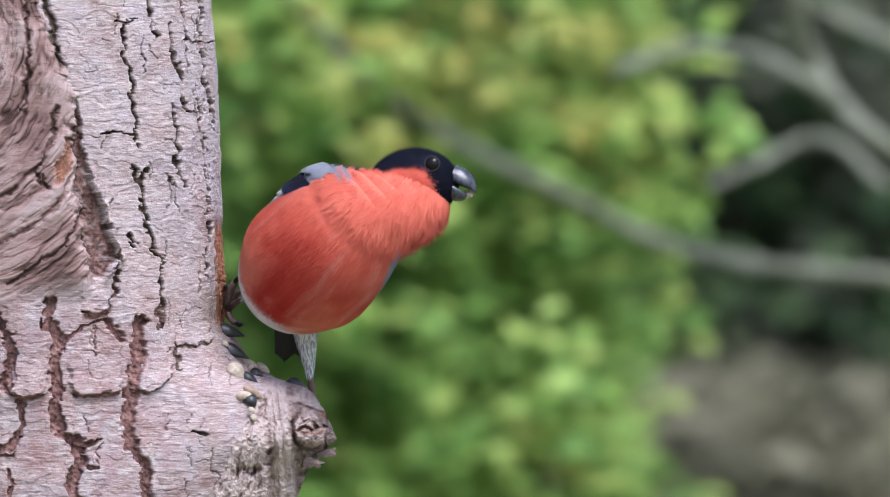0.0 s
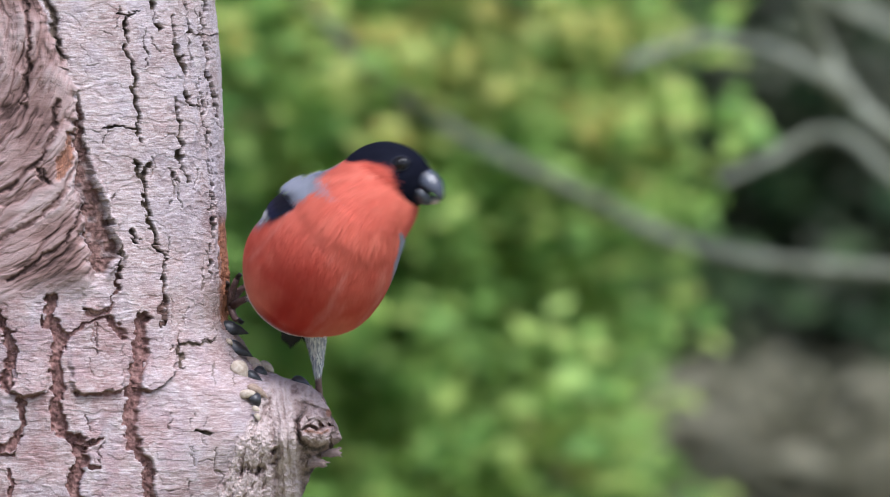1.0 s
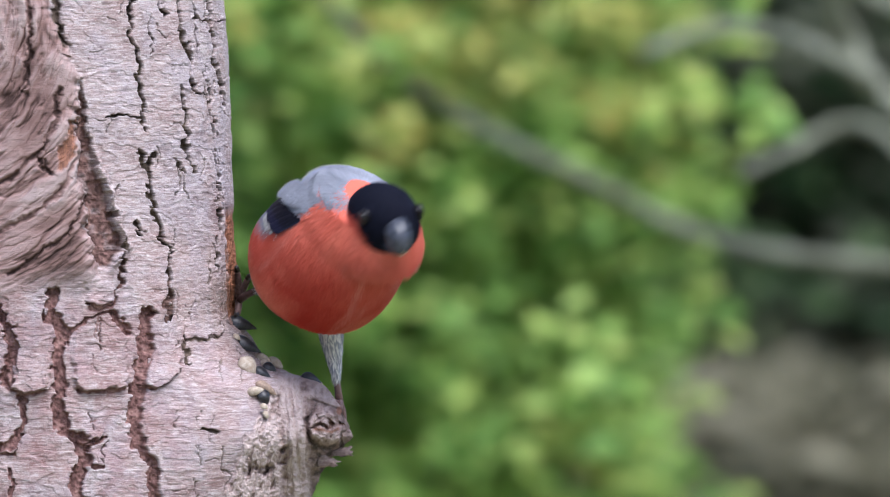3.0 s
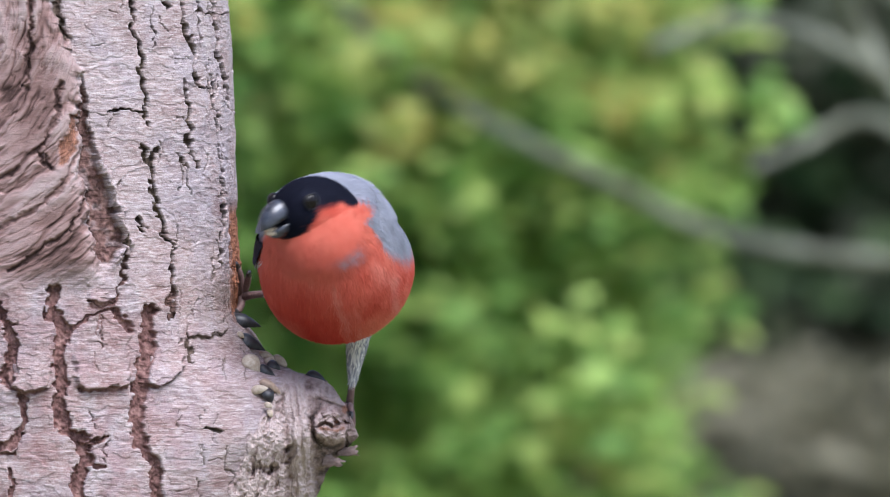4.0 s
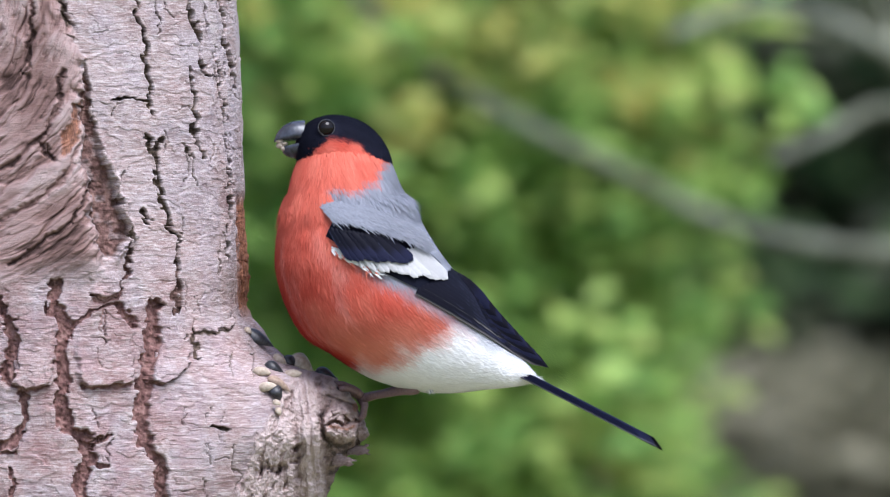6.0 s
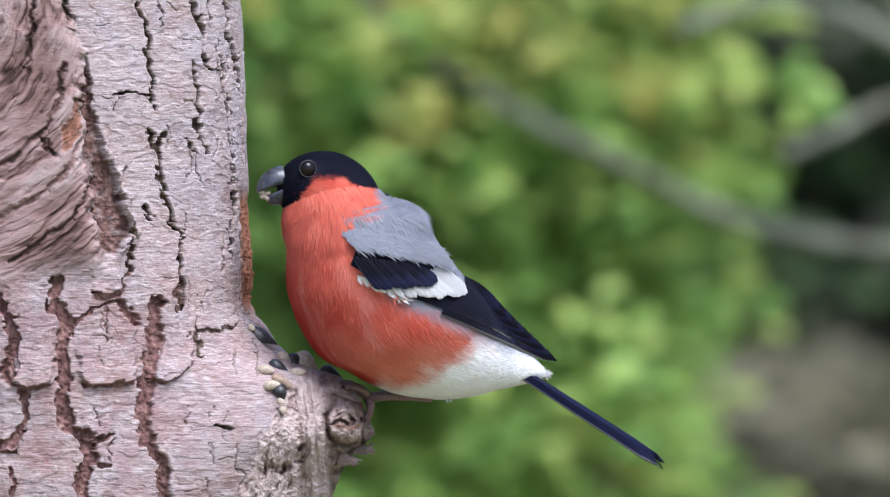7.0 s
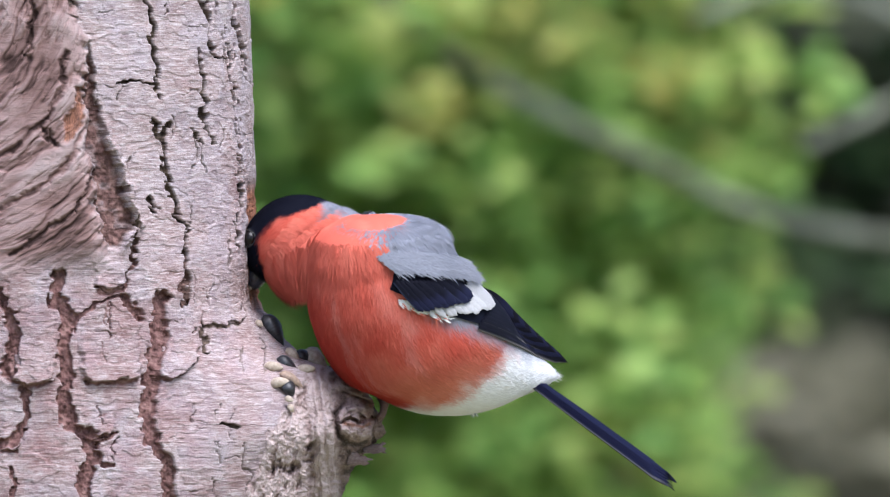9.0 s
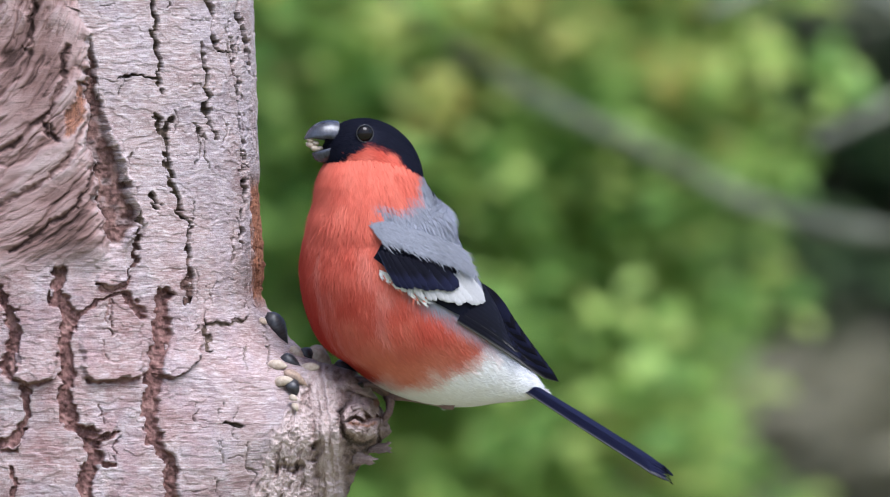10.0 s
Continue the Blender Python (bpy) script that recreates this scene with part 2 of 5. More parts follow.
def plate_edges():
    """Lower rims of lifted bark plates: (lift, reach upwards, course)."""
    return [
        (13, 60, ((14, 684), (40, 696), (84, 690))),
        (12, 60, ((126, 688), (150, 693), (212, 688))),
        (10, 45, ((238, 684), (262, 687), (300, 655))),
        (8, 40, ((145, 552), (165, 555), (188, 546))),
        (6, 50, ((0, 797), (28, 800), (34, 770))),
        (6, 40, ((96, 330), (80, 322), (70, 300))),
        (5, 40, ((312, 605), (345, 605), (372, 596))),
        (6, 30, ((132, 782), (160, 776), (176, 770))),
    ]


def trunk_fields(phi, v):
    """Reach from the axis and the bark's attributes on a grid of angles and heights."""
    girth = 338 + 0.055 * np.clip(v, -200, 1000) + 6 * (fbm(v / 160, v * 0, 5, 2) - 0.5)
    # the stub of a sawn branch that juts out to one side
    reach = np.interp(v, STUB_V, STUB_OUT)
    wide = 0.50 + 0.10 * step(690, 860, v)
    flat = np.ones(41) / 41
    tall = np.linspace(400, 1200, 801)
    eased = np.convolve(np.pad(np.interp(tall, STUB_V, STUB_OUT), 20, mode='edge'), flat, 'valid')
    reach = reach + (np.interp(v, tall, eased) - reach) * step(1.45, 1.15, phi)
    knot_fall = np.exp(-np.abs((phi - 1.36) / wide) ** 2.3)
    girth = girth + reach * knot_fall
    u = AXIS_U + girth * np.sin(np.clip(phi, -1.75, 1.57))
    arc = 342 * phi
    front = step(1.9, 1.75, phi) * step(-1.9, -1.7, phi)
    wu = u + 12 * (fbm(arc / 24, v / 20, 1, 3) - 0.5) + 5 * (grain(arc / 9, v / 7, 2) - 0.5) + 1.6 * (grain(arc / 2.2, v / 2.5, 62) - 0.5)
    jog = np.floor((v + 7 * np.sin(arc / 23)) / 12)
    wu = wu + 6.5 * (hash01(jog, np.floor(arc / 37), 97) - 0.5)
    wv = v + 12 * (fbm(arc / 20, v / 20, 3, 3) - 0.5) + 4 * (grain(arc / 7, v / 7, 63) - 0.5)

    h = 9 * (fbm(arc / 70, v / 110, 7, 3) - 0.5) + 1.2 * (fbm(arc / 16, v / 14, 8, 3) - 0.5)
    h = h + 0.55 * (fbm(arc / 26, v / 2.6, 9, 3) - 0.5)
    # thin papery flakes, stepped one over the other
    sheet = fbm(arc / 75, v / 34, 71, 4) * 9 + 0.8 * (grain(arc / 9, v / 4, 72) - 0.5)
    level = np.floor(sheet)
    h = h + 0.9 * (0.4 * (sheet - level) + (level % 2) * step(0.0, 0.06, sheet - level))
    # Each step's edge gets a darker line in the flake tone, for its shadow.
    flake = np.clip(0.5 + 0.55 * (hash01(level, level * 0 + np.floor(v / 70), 73) - 0.5) + 0.8 * (fbm(arc / 18, v / 5, 74, 3) - 0.5) - 0.40 * step(0.045, 0.0, sheet - level), 0, 1)
    fis = np.zeros_like(u)

    def near(course, pad):
        d = np.full_like(u, 1e3)
        for (ua, va), (ub, vb) in zip(course[:-1], course[1:]):
            box = (wu > min(ua, ub) - pad) & (wu < max(ua, ub) + pad) & (wv > min(va, vb) - pad) & (wv < max(va, vb) + pad) & (phi < 1.75)
            if not box.any():
                continue
            du, dv = ub - ua, vb - va
            s = np.clip(((wu[box] - ua) * du + (wv[box] - va) * dv) / (du * du + dv * dv + 1e-9), 0, 1)
            d[box] = np.minimum(d[box], np.hypot(wu[box] - ua - s * du, wv[box] - va - s * dv))
        return d

    rough = 0.65 * grain(arc / 12, v / 24, 31) + 0.35 * grain(arc / 5, v / 8, 36)
    low = step(470, 560, v)
    for half, depth, course in crack_lines():
        d = near(course, half * 3 + 4)
        w = half * (0.30 + 1.15 * rough) * (0.74 + 0.26 * low + 0.55 * low * step(300, 240, u))
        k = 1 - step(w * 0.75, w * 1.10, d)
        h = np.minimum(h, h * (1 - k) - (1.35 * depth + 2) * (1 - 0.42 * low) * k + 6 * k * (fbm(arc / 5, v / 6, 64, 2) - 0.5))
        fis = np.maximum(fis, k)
        h = h + 0.8 * np.exp(-((d - w * 1.6) / (half * 0.8)) ** 2) * (1 - k)
    # many small checks and hairlines between the large ones
    rng = random.Random(4)
    for k in range(100):
        across = k % 5 < 3
        u0, v0 = rng.uniform(135, 400), rng.uniform(-30, 900)
        if across:
            course = [(u0, v0), (u0 + rng.uniform(10, 34), v0 + rng.uniform(-5, 5))]
            half, depth = rng.uniform(0.6, 1.2), rng.uniform(1.0, 2.4)
        else:
            u1 = u0 + rng.uniform(-7, 7)
            course = [(u0, v0), (u1, v0 + rng.uniform(8, 20)), (u1 + rng.uniform(-7, 7), v0 + rng.uniform(22, 60))]
            half, depth = rng.uniform(1.0, 2.2), rng.uniform(2, 6)
        if v0 > 560:
            u0 -= 60
        d = near(course, 9)
        kk = 1 - step(half * 0.4, half * 1.3, d)
        h = h - depth * kk
        fis = np.maximum(fis, 0.38 * kk)
    for lift, up, course in plate_edges():
        cu, cv = [c[0] for c in course], [c[1] for c in course]
        order = np.argsort(cu)
        rim = np.interp(wu, np.array(cu, float)[order], np.array(cv, float)[order])
        inside = step(min(cu) - 4, min(cu) + 5, wu) * step(max(cu) + 4, max(cu) - 5, wu) * (phi < 1.7)
        above = rim - wv
        h = h + lift * inside * np.where(above > -1.2, np.exp(-np.maximum(above, 0) / up), np.exp(np.minimum(above + 1.2, 0)))
        # The strip below each rim takes the dark crack colour as its shadow.
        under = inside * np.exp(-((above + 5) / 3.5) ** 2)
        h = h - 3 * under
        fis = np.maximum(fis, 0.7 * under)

    # callus that rolls over an old wound
    lip = np.interp(v, [-60, 0, 80, 170, 240, 300, 370, 430, 480, 540], [50, 62, 100, 134, 128, 134, 140, 149, 160, 176])
    lip = lip + 8 * (fbm(v / 18, v * 0 + 3, 11, 2) - 0.5)
    inside = lip - wu
    callus = step(-3, 4, inside) * step(548, 486, v + 0.15 * (u - 60)) * front
    r = np.hypot(u + 150, (v - 60) * 0.92)
    swirl = fbm(r / 15 + 1.3 * fbm(arc / 60, v / 60, 12, 3), np.arctan2(v - 60, u + 150) * 5, 13, 4)
    fine = fbm(r / 5.0, np.arctan2(v - 60, u + 150) * 9, 14, 3)
    broad = fbm(r / 38 + fbm(arc / 50, v / 50, 51, 2), np.arctan2(v - 60, u + 150) * 3, 52, 3)
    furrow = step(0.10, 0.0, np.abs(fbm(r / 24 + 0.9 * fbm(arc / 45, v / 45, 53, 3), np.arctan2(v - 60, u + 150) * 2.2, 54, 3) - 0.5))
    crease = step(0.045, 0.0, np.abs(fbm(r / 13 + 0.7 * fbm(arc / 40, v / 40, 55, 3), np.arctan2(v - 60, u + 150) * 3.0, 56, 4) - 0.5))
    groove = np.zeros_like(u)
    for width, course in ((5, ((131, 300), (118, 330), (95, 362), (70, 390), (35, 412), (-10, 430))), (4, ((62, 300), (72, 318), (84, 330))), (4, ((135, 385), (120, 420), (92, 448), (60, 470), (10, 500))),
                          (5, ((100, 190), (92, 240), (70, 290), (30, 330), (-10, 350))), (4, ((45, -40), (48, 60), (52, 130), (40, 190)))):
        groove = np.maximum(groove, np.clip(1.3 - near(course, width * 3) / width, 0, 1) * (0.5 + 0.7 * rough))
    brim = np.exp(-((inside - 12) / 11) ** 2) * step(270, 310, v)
    # Tone is lower in the creases, furrows and grooves, higher along the brim.
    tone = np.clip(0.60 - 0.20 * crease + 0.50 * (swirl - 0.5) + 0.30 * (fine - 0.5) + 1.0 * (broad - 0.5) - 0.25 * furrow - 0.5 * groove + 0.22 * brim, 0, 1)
    roll = (1 - np.exp(-np.maximum(inside, 0) / 14)) * (8 + 26 * np.exp(-np.maximum(inside, 0) / 70))
    h = h * (1 - 0.75 * callus) + callus * (roll + 4.5 * (swirl - 0.5) + 1.2 * (fine - 0.5) + 15 * (broad - 0.5) - 4 * furrow - 1.5 * crease - 7 * groove)
    # hollow beside the callus, with a folded rim on its far side
    rim = np.interp(v, [150, 230, 290, 330, 400, 455, 490], [136, 146, 152, 168, 192, 207, 178])
    hollow = step(-1, 5, wu - lip) * step(2, -4, wu - rim) * step(165, 200, v) * step(496, 482, v) * front
    h = h - hollow * (15 + 9 * (fbm(arc / 9, v / 9, 15, 3) - 0.5))
    fold = np.exp(-((wu - rim - 5) / 6) ** 2) * step(270, 330, v) * step(505, 480, v) * front
    h = h + 11 * fold
    slot = np.exp(-((wu - np.interp(v, [0, 40, 90, 130], [80, 92, 102, 118])) / 6) ** 2) * step(-20, 10, v) * step(135, 100, v) * front
    h = h - 14 * slot
    # Hollow and slot get the crack colour too, brown bark and shade together.
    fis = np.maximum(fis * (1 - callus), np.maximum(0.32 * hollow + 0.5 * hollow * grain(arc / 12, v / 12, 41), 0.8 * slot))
    raw = 0.9 * step(4, -4, np.abs(wu - np.interp(v, [235, 330], [125, 98])) - np.interp(v, [230, 300, 332], [2, 15, 2])) * step(232, 240, v) * step(332, 322, v) * front
    h = h - 6 * raw

    # rubbed, fibrous inner wood above the stub
    scar = step(1.22, 1.34, phi + 0.10 * (fbm(arc / 8, v / 14, 21, 2) - 0.5)) * step(375, 410, v) * step(600, 560, v) * step(2.3, 2.0, phi)
    h = h - scar * (12 - 10 * fbm(arc / 5, v / 18, 22, 3))
    raw = np.maximum(raw, scar)
    fis = fis * (1 - scar)

    # wrinkled collar and knobbly end of the stub, in relief towards the open side
    across = AXIS_U + girth * np.where(phi < 1.57, np.sin(np.clip(phi, -1.57, 1.57)), 1 + (phi - 1.57))
    left = np.interp(v, [660, 700, 740, 770, 845, 930], [474, 456, 436, 414, 388, 366]) + 26 * (fbm(u / 14, v / 16, 23, 3) - 0.5)
    knotty = step(-7, 10, across - left) * step(652, 670, v + 0.15 * (480 - u)) * step(2.8, 2.4, phi) * step(0.5, 0.6, phi)
    knotty = knotty * step(1000, 905, v)

    def ridged(a, b, seed, octaves=4):
        return 1 - np.abs(2 * fbm(a, b, seed, octaves) - 1)

    x = across + 5 * (fbm(across / 16, v / 24, 24, 3) - 0.5)
    crag = ridged((0.95 * x + 0.22 * v) / 11, (0.95 * v - 0.22 * x) / 75, 25) - 0.35 * step(0.46, 0.34, fbm((x + 0.25 * v) / 7, v / 26, 26, 3))
    pits = step(0.60, 0.68, fbm((0.95 * x + 0.25 * v) / 8, (0.95 * v - 0.25 * x) / 30, 28, 3))
    crags = step(480, 464, x)
    bend = x - np.interp(v, [670, 700, 760, 870], [-14, -8, 0, 8])
    fibre = ridged(bend / 7, v / 90, 29)
    collar = step(462, 480, bend) * step(520, 508, bend)
    beam = 9 * np.exp(-((bend - 489) / 5) ** 2) + 10 * np.exp(-((bend - 503) / 5.5) ** 2) - 4
    channel = np.exp(-((bend - 472) / 6) ** 2) * step(690, 710, v) * (0.35 + 0.9 * fbm(v / 12, x / 10, 30, 2))
    eu, ev = across - 548, v - 757
    ang = np.arctan2(ev, eu)
    er = np.hypot(eu, ev * 0.95) + 5 * (fbm(ang * 1.6 + 9, er0(eu, ev), 31, 2) - 0.5)
    knob = step(36, 27, er)
    rings = ridged(er / 6.5 + 0.8 * fbm(across / 14, v / 14, 32, 2), ang * 0.9 + 5, 33, 3)
    moat = np.exp(-((er - 33) / 4.5) ** 2) * step(-0.2, 0.5, -np.cos(ang) + 0.7 * np.sin(ang))
    small = np.hypot(across - 558, v - 736)
    small_b = np.hypot(across - 541, (v - 737) * 1.2)
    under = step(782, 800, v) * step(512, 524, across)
    cheek = step(572, 580, across + 0.12 * (v - 760)) * step(700, 716, v)
    brow = step(512, 522, across) * step(726, 716, v + 0.35 * (548 - across))
    seam = np.exp(-((across - 575 + 0.10 * (v - 757)) / 2.4) ** 2) * step(716, 728, v) * step(812, 790, v)
    brow_line = np.exp(-((v - 719 + 0.35 * (548 - across)) / 2.2) ** 2) * step(520, 530, across) * (1 - cheek)
    slit = np.clip(1.4 - near(((527, 757), (537, 753), (545, 758), (553, 753), (572, 751)), 16) / 3.6, 0, 1)
    gash = np.clip(1.3 - near(((412, 836), (428, 822), (446, 834), (462, 822)), 14) / 5.0, 0, 1) + np.clip(1.3 - near(((470, 800), (482, 792), (476, 812)), 14) / 5.0, 0, 1)
    gash = np.clip(gash, 0, 1) * (0.4 + 0.8 * grain(x / 5, v / 5, 65))
    rest = (1 - knob) * (1 - crags) * (1 - collar)
    plain_r = fbm(across / 16, v / 9, 34, 4)
    fwd = crags * (8 * (crag - 0.5) - 3 * pits) + (1 - crags) * collar * (beam + 5 * (fibre - 0.5)) - 11 * channel
    fwd = fwd + knob * (15 * np.sqrt(np.clip(1 - (er / 36) ** 2, 0, 1)) + 10 * (rings - 0.5)) - 13 * moat
    fwd = fwd + 11 * np.sqrt(np.clip(1 - (small / 9.5) ** 2, 0, 1)) + 8 * np.sqrt(np.clip(1 - (small_b / 8) ** 2, 0, 1))
    fwd = fwd + rest * (9 * (plain_r - 0.5) - 13 * under + 4 * brow * (1 - under)) - 8 * seam - 5 * brow_line - 22 * slit - 14 * gash
    fwd = fwd + 4 * (fbm(across / 5.5, v / 6.5, 35, 4) - 0.5) + 1.6 * (grain(across / 2, v / 2.2, 36) - 0.5)
    fwd = fwd * knotty * step(1.85, 1.52, phi)
    h = h * (1 - 0.95 * knotty) + knotty * (5 * (fbm(across / 9, v / 8, 37, 3) - 0.5) + 2.4 * (grain(across / 3, v / 3, 38) - 0.5))
    # Tone drops in channels, moat, seams and under the knob: shade in the colour.
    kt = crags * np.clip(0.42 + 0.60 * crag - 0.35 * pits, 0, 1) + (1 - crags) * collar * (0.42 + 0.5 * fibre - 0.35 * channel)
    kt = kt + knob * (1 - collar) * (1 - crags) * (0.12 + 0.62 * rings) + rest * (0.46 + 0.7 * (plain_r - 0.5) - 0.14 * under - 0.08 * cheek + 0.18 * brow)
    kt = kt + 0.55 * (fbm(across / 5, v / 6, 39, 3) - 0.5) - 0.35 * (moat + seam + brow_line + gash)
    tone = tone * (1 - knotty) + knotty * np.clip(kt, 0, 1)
    fis = fis * (1 - knotty)
    lipped = np.clip(1.2 - near(((532, 762), (545, 765), (556, 762), (568, 758)), 12) / 3.2, 0, 1) + step(6.5, 4, np.hypot((across - 570), (v - 730) * 0.7)) + 0.5 * slit
    raw = np.maximum(raw * (1 - knotty), 0.8 * np.clip(lipped, 0, 1) * knotty)
    ruddy = np.maximum(step(440, 560, v) * step(330, 250, u), 0.7 * hollow)
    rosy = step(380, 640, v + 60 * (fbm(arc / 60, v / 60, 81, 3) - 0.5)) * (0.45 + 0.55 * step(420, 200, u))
    return girth + h * np.where(np.abs(phi) < 2.6, 1, 0.6), fis, callus, knotty, tone, raw, flake, fwd, ruddy, rosy


def er0(a, b):
    return np.hypot(a, b) / 20


def build_trunk():
    phis = np.concatenate([np.linspace(-3.10, -0.30, 60), np.linspace(-0.28, 0.95, 360), np.linspace(0.953, 1.95, 380), np.linspace(1.98, 3.10, 30)])
    vs = np.concatenate([np.linspace(-2200, -80, 50), np.linspace(-70, 930, 900), np.linspace(960, 8860, 60)])
    phi, v = np.meshgrid(phis, vs)
    rad, fis, cal, kno, tone, raw, flake, fwd, ruddy, rosy = trunk_fields(phi, v)
    flare = 1 + 0.35 * step(6500, 9000, v)
    x = (AXIS_U - 784 + rad * flare * np.sin(phi)) * UNIT
    y = AXIS_Y - (rad * flare * np.cos(phi) + fwd) * UNIT
    z = EYE_Z + (438 - v) * UNIT
    rows, cols = phi.shape
    verts = np.stack([x, y, z], -1).reshape(-1, 3)
    i = np.arange(rows - 1)[:, None] * cols
    j = np.arange(cols)[None, :]
    jn = (j + 1) % cols
    faces = np.stack([i + j, i + cols + j, i + cols + jn, i + jn], -1).reshape(-1, 4)
    me = bpy.data.meshes.new("tree_trunk")
    me.vertices.add(len(verts))
    me.vertices.foreach_set("co", verts.astype(np.float32).ravel())
    me.loops.add(faces.size)
    me.loops.foreach_set("vertex_index", faces.astype(np.int32).ravel())
    me.polygons.add(len(faces))
    me.polygons.foreach_set("loop_start", np.arange(0, faces.size, 4, dtype=np.int32))
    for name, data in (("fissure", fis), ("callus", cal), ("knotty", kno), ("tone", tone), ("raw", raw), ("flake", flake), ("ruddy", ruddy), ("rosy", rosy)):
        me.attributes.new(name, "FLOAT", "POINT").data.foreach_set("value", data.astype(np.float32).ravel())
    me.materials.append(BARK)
    me.update(calc_edges=True)
    me.validate()
    me.shade_smooth()
    return me


tree = tagged(new("tree"), "grey-brown tree with fissured peeling bark and a stubby branch knot", "tree")
tree.location = (0, 0, 0)
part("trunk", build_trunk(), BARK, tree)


def bark_flake(u0, v0, wide, high, lift, seed):
    """A thin plate of bark that peels away at its lower rim."""
    n, rng = 14, random.Random(seed)
    edge = [rng.uniform(0.66, 1.10) for _ in range(12)]
    s, t = np.meshgrid(np.linspace(-1, 1, n), np.linspace(0, 1, n))
    ang = (np.arctan2(t - 0.5, s * 0.5) / (2 * np.pi) + 0.5) * 12
    rim = np.interp(ang, range(13), edge + edge[:1])
    u, v = u0 + 0.5 * wide * s * rim, v0 - high * (1 - t) * rim
    phi = np.arcsin(np.clip((u - AXIS_U) / (338 + 0.055 * v), -0.98, 0.98))
    base = 338 + 0.055 * v + 4.0
    out = base + lift * t ** 2.2 + 1.5 * (fbm(u / 9, v / 6, seed, 3) - 0.5)
    outer = np.stack([(AXIS_U - 784 + out * np.sin(phi)) * UNIT, AXIS_Y - out * np.cos(phi) * UNIT, EYE_Z + (438 - v) * UNIT], -1).reshape(-1, 3)
    inn = out - 3.2
    inner = np.stack([(AXIS_U - 784 + inn * np.sin(phi)) * UNIT, AXIS_Y - inn * np.cos(phi) * UNIT, EYE_Z + (438 - v) * UNIT], -1).reshape(-1, 3)
    faces, k = [], n * n
    for i in range(n - 1):
        for j in range(n - 1):
            a = i * n + j
            faces += [(a, a + n, a + n + 1, a + 1), (k + a, k + a + 1, k + a + n + 1, k + a + n)]
    ring = [j for j in range(n)] + [i * n + n - 1 for i in range(1, n)] + [(n - 1) * n + j for j in range(n - 2, -1, -1)] + [i * n for i in range(n - 2, 0, -1)]
    for a, b in zip(ring, ring[1:] + ring[:1]):
        faces.append((a, b, k + b, k + a))
    me = mesh_of("bark_flake", np.concatenate([outer, inner]).tolist(), faces, BARK)
    me.attributes.new("flake", "FLOAT", "POINT").data.foreach_set("value", np.full(2 * k, rng.uniform(0.30, 0.55), dtype=np.float32))
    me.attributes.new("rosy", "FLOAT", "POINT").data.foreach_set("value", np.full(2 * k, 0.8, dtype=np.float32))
    return me


for spec in ((54, 694, 62, 40, 6, 1), (170, 690, 78, 44, 6, 2), (268, 684, 46, 50, 6, 3), (344, 606, 50, 40, 4, 6), (292, 612, 30, 44, 5, 9)):
    part("bark_flake", bark_flake(*spec), BARK, tree, "lifted plate of grey bark")


def splinter(u, v, y, tilt, length, root, tip, seed):
    """A ragged chip of wood that juts out under the end of the stub."""
    n, m, rng = 9, 5, random.Random(seed)
    verts, faces = [], []
    for side in (0, 1):
        rng.seed(seed)
        for i in range(n + 1):
            s = i / n
            w = (root + (tip - root) * s) * rng.uniform(0.8, 1.2)
            for j in range(m + 1):
                g = j / m - 0.5
                over = length * (s + (0.14 * rng.uniform(-1, 1) if i == n else 0.03 * rng.uniform(-1, 1)))
                ridge = 0.0010 * (0.5 - abs(g)) + rng.uniform(-0.0004, 0.0004)
                verts.append(Vector((over, -ridge - 0.0006 + (0.0030 + 0.2 * length * s) * side, w * g)))
    k = (n + 1) * (m + 1)
    for i in range(n):
        for j in range(m):
            a = i * (m + 1) + j
            faces += [(a, a + m + 1, a + m + 2, a + 1), (k + a, k + a + 1, k + a + m + 2, k + a + m + 1)]
    ring = [j for j in range(m + 1)] + [i * (m + 1) + m for i in range(1, n + 1)] + [n * (m + 1) + j for j in range(m - 1, -1, -1)] + [i * (m + 1) for i in range(n - 1, 0, -1)]
    for a, b in zip(ring, ring[1:] + ring[:1]):
        faces.append((a, b, k + b, k + a))
    me = mesh_of("bark_chip", verts, faces, BARK)
    me.transform(Matrix.Translation(plan(u, v, y)) @ pose(0, 0, 0, 0, tilt, 0))
    for name, value in (("flake", 0.35), ("knotty", 0.75), ("tone", rng.uniform(0.28, 0.4))):
        me.attributes.new(name, "FLOAT", "POINT").data.foreach_set("value", np.full(len(verts), value, dtype=np.float32))
    return me


for spec in ((556, 802, 0.006, -8, 0.0068, 0.0022, 0.0034, 1), (534, 813, -0.002, 10, 0.0066, 0.0040, 0.0022, 2)):
    part("bark_chip", splinter(*spec), BARK, tree, "loose ragged chip of brown bark")


# ---- ground, shrubs and branches behind ----
def beyond(u, v, y):
    """The point y metres behind the perch on the first line of sight through (u, v) of the plan."""
    return EYE + (plan(u, v) - EYE) * ((FAR + y) / FAR)


def build_ground():
    verts, faces = [], []
    n, reach = 60, 900.0
    for i in range(n + 1):
        for j in range(n + 1):
            a, b = (2 * i / n - 1), (2 * j / n - 1)
            x, y = reach * a * abs(a) ** 2, reach * b * abs(b) ** 2
            verts.append((x, y, 0.05 * noise.noise((x * 0.7, y * 0.7, 0)) - 0.02))
    for i in range(n):
        for j in range(n):
            k = i * (n + 1) + j
            faces.append((k, k + n + 1, k + n + 2, k + 1))
    return mesh_of("ground", verts, faces, GROUND)


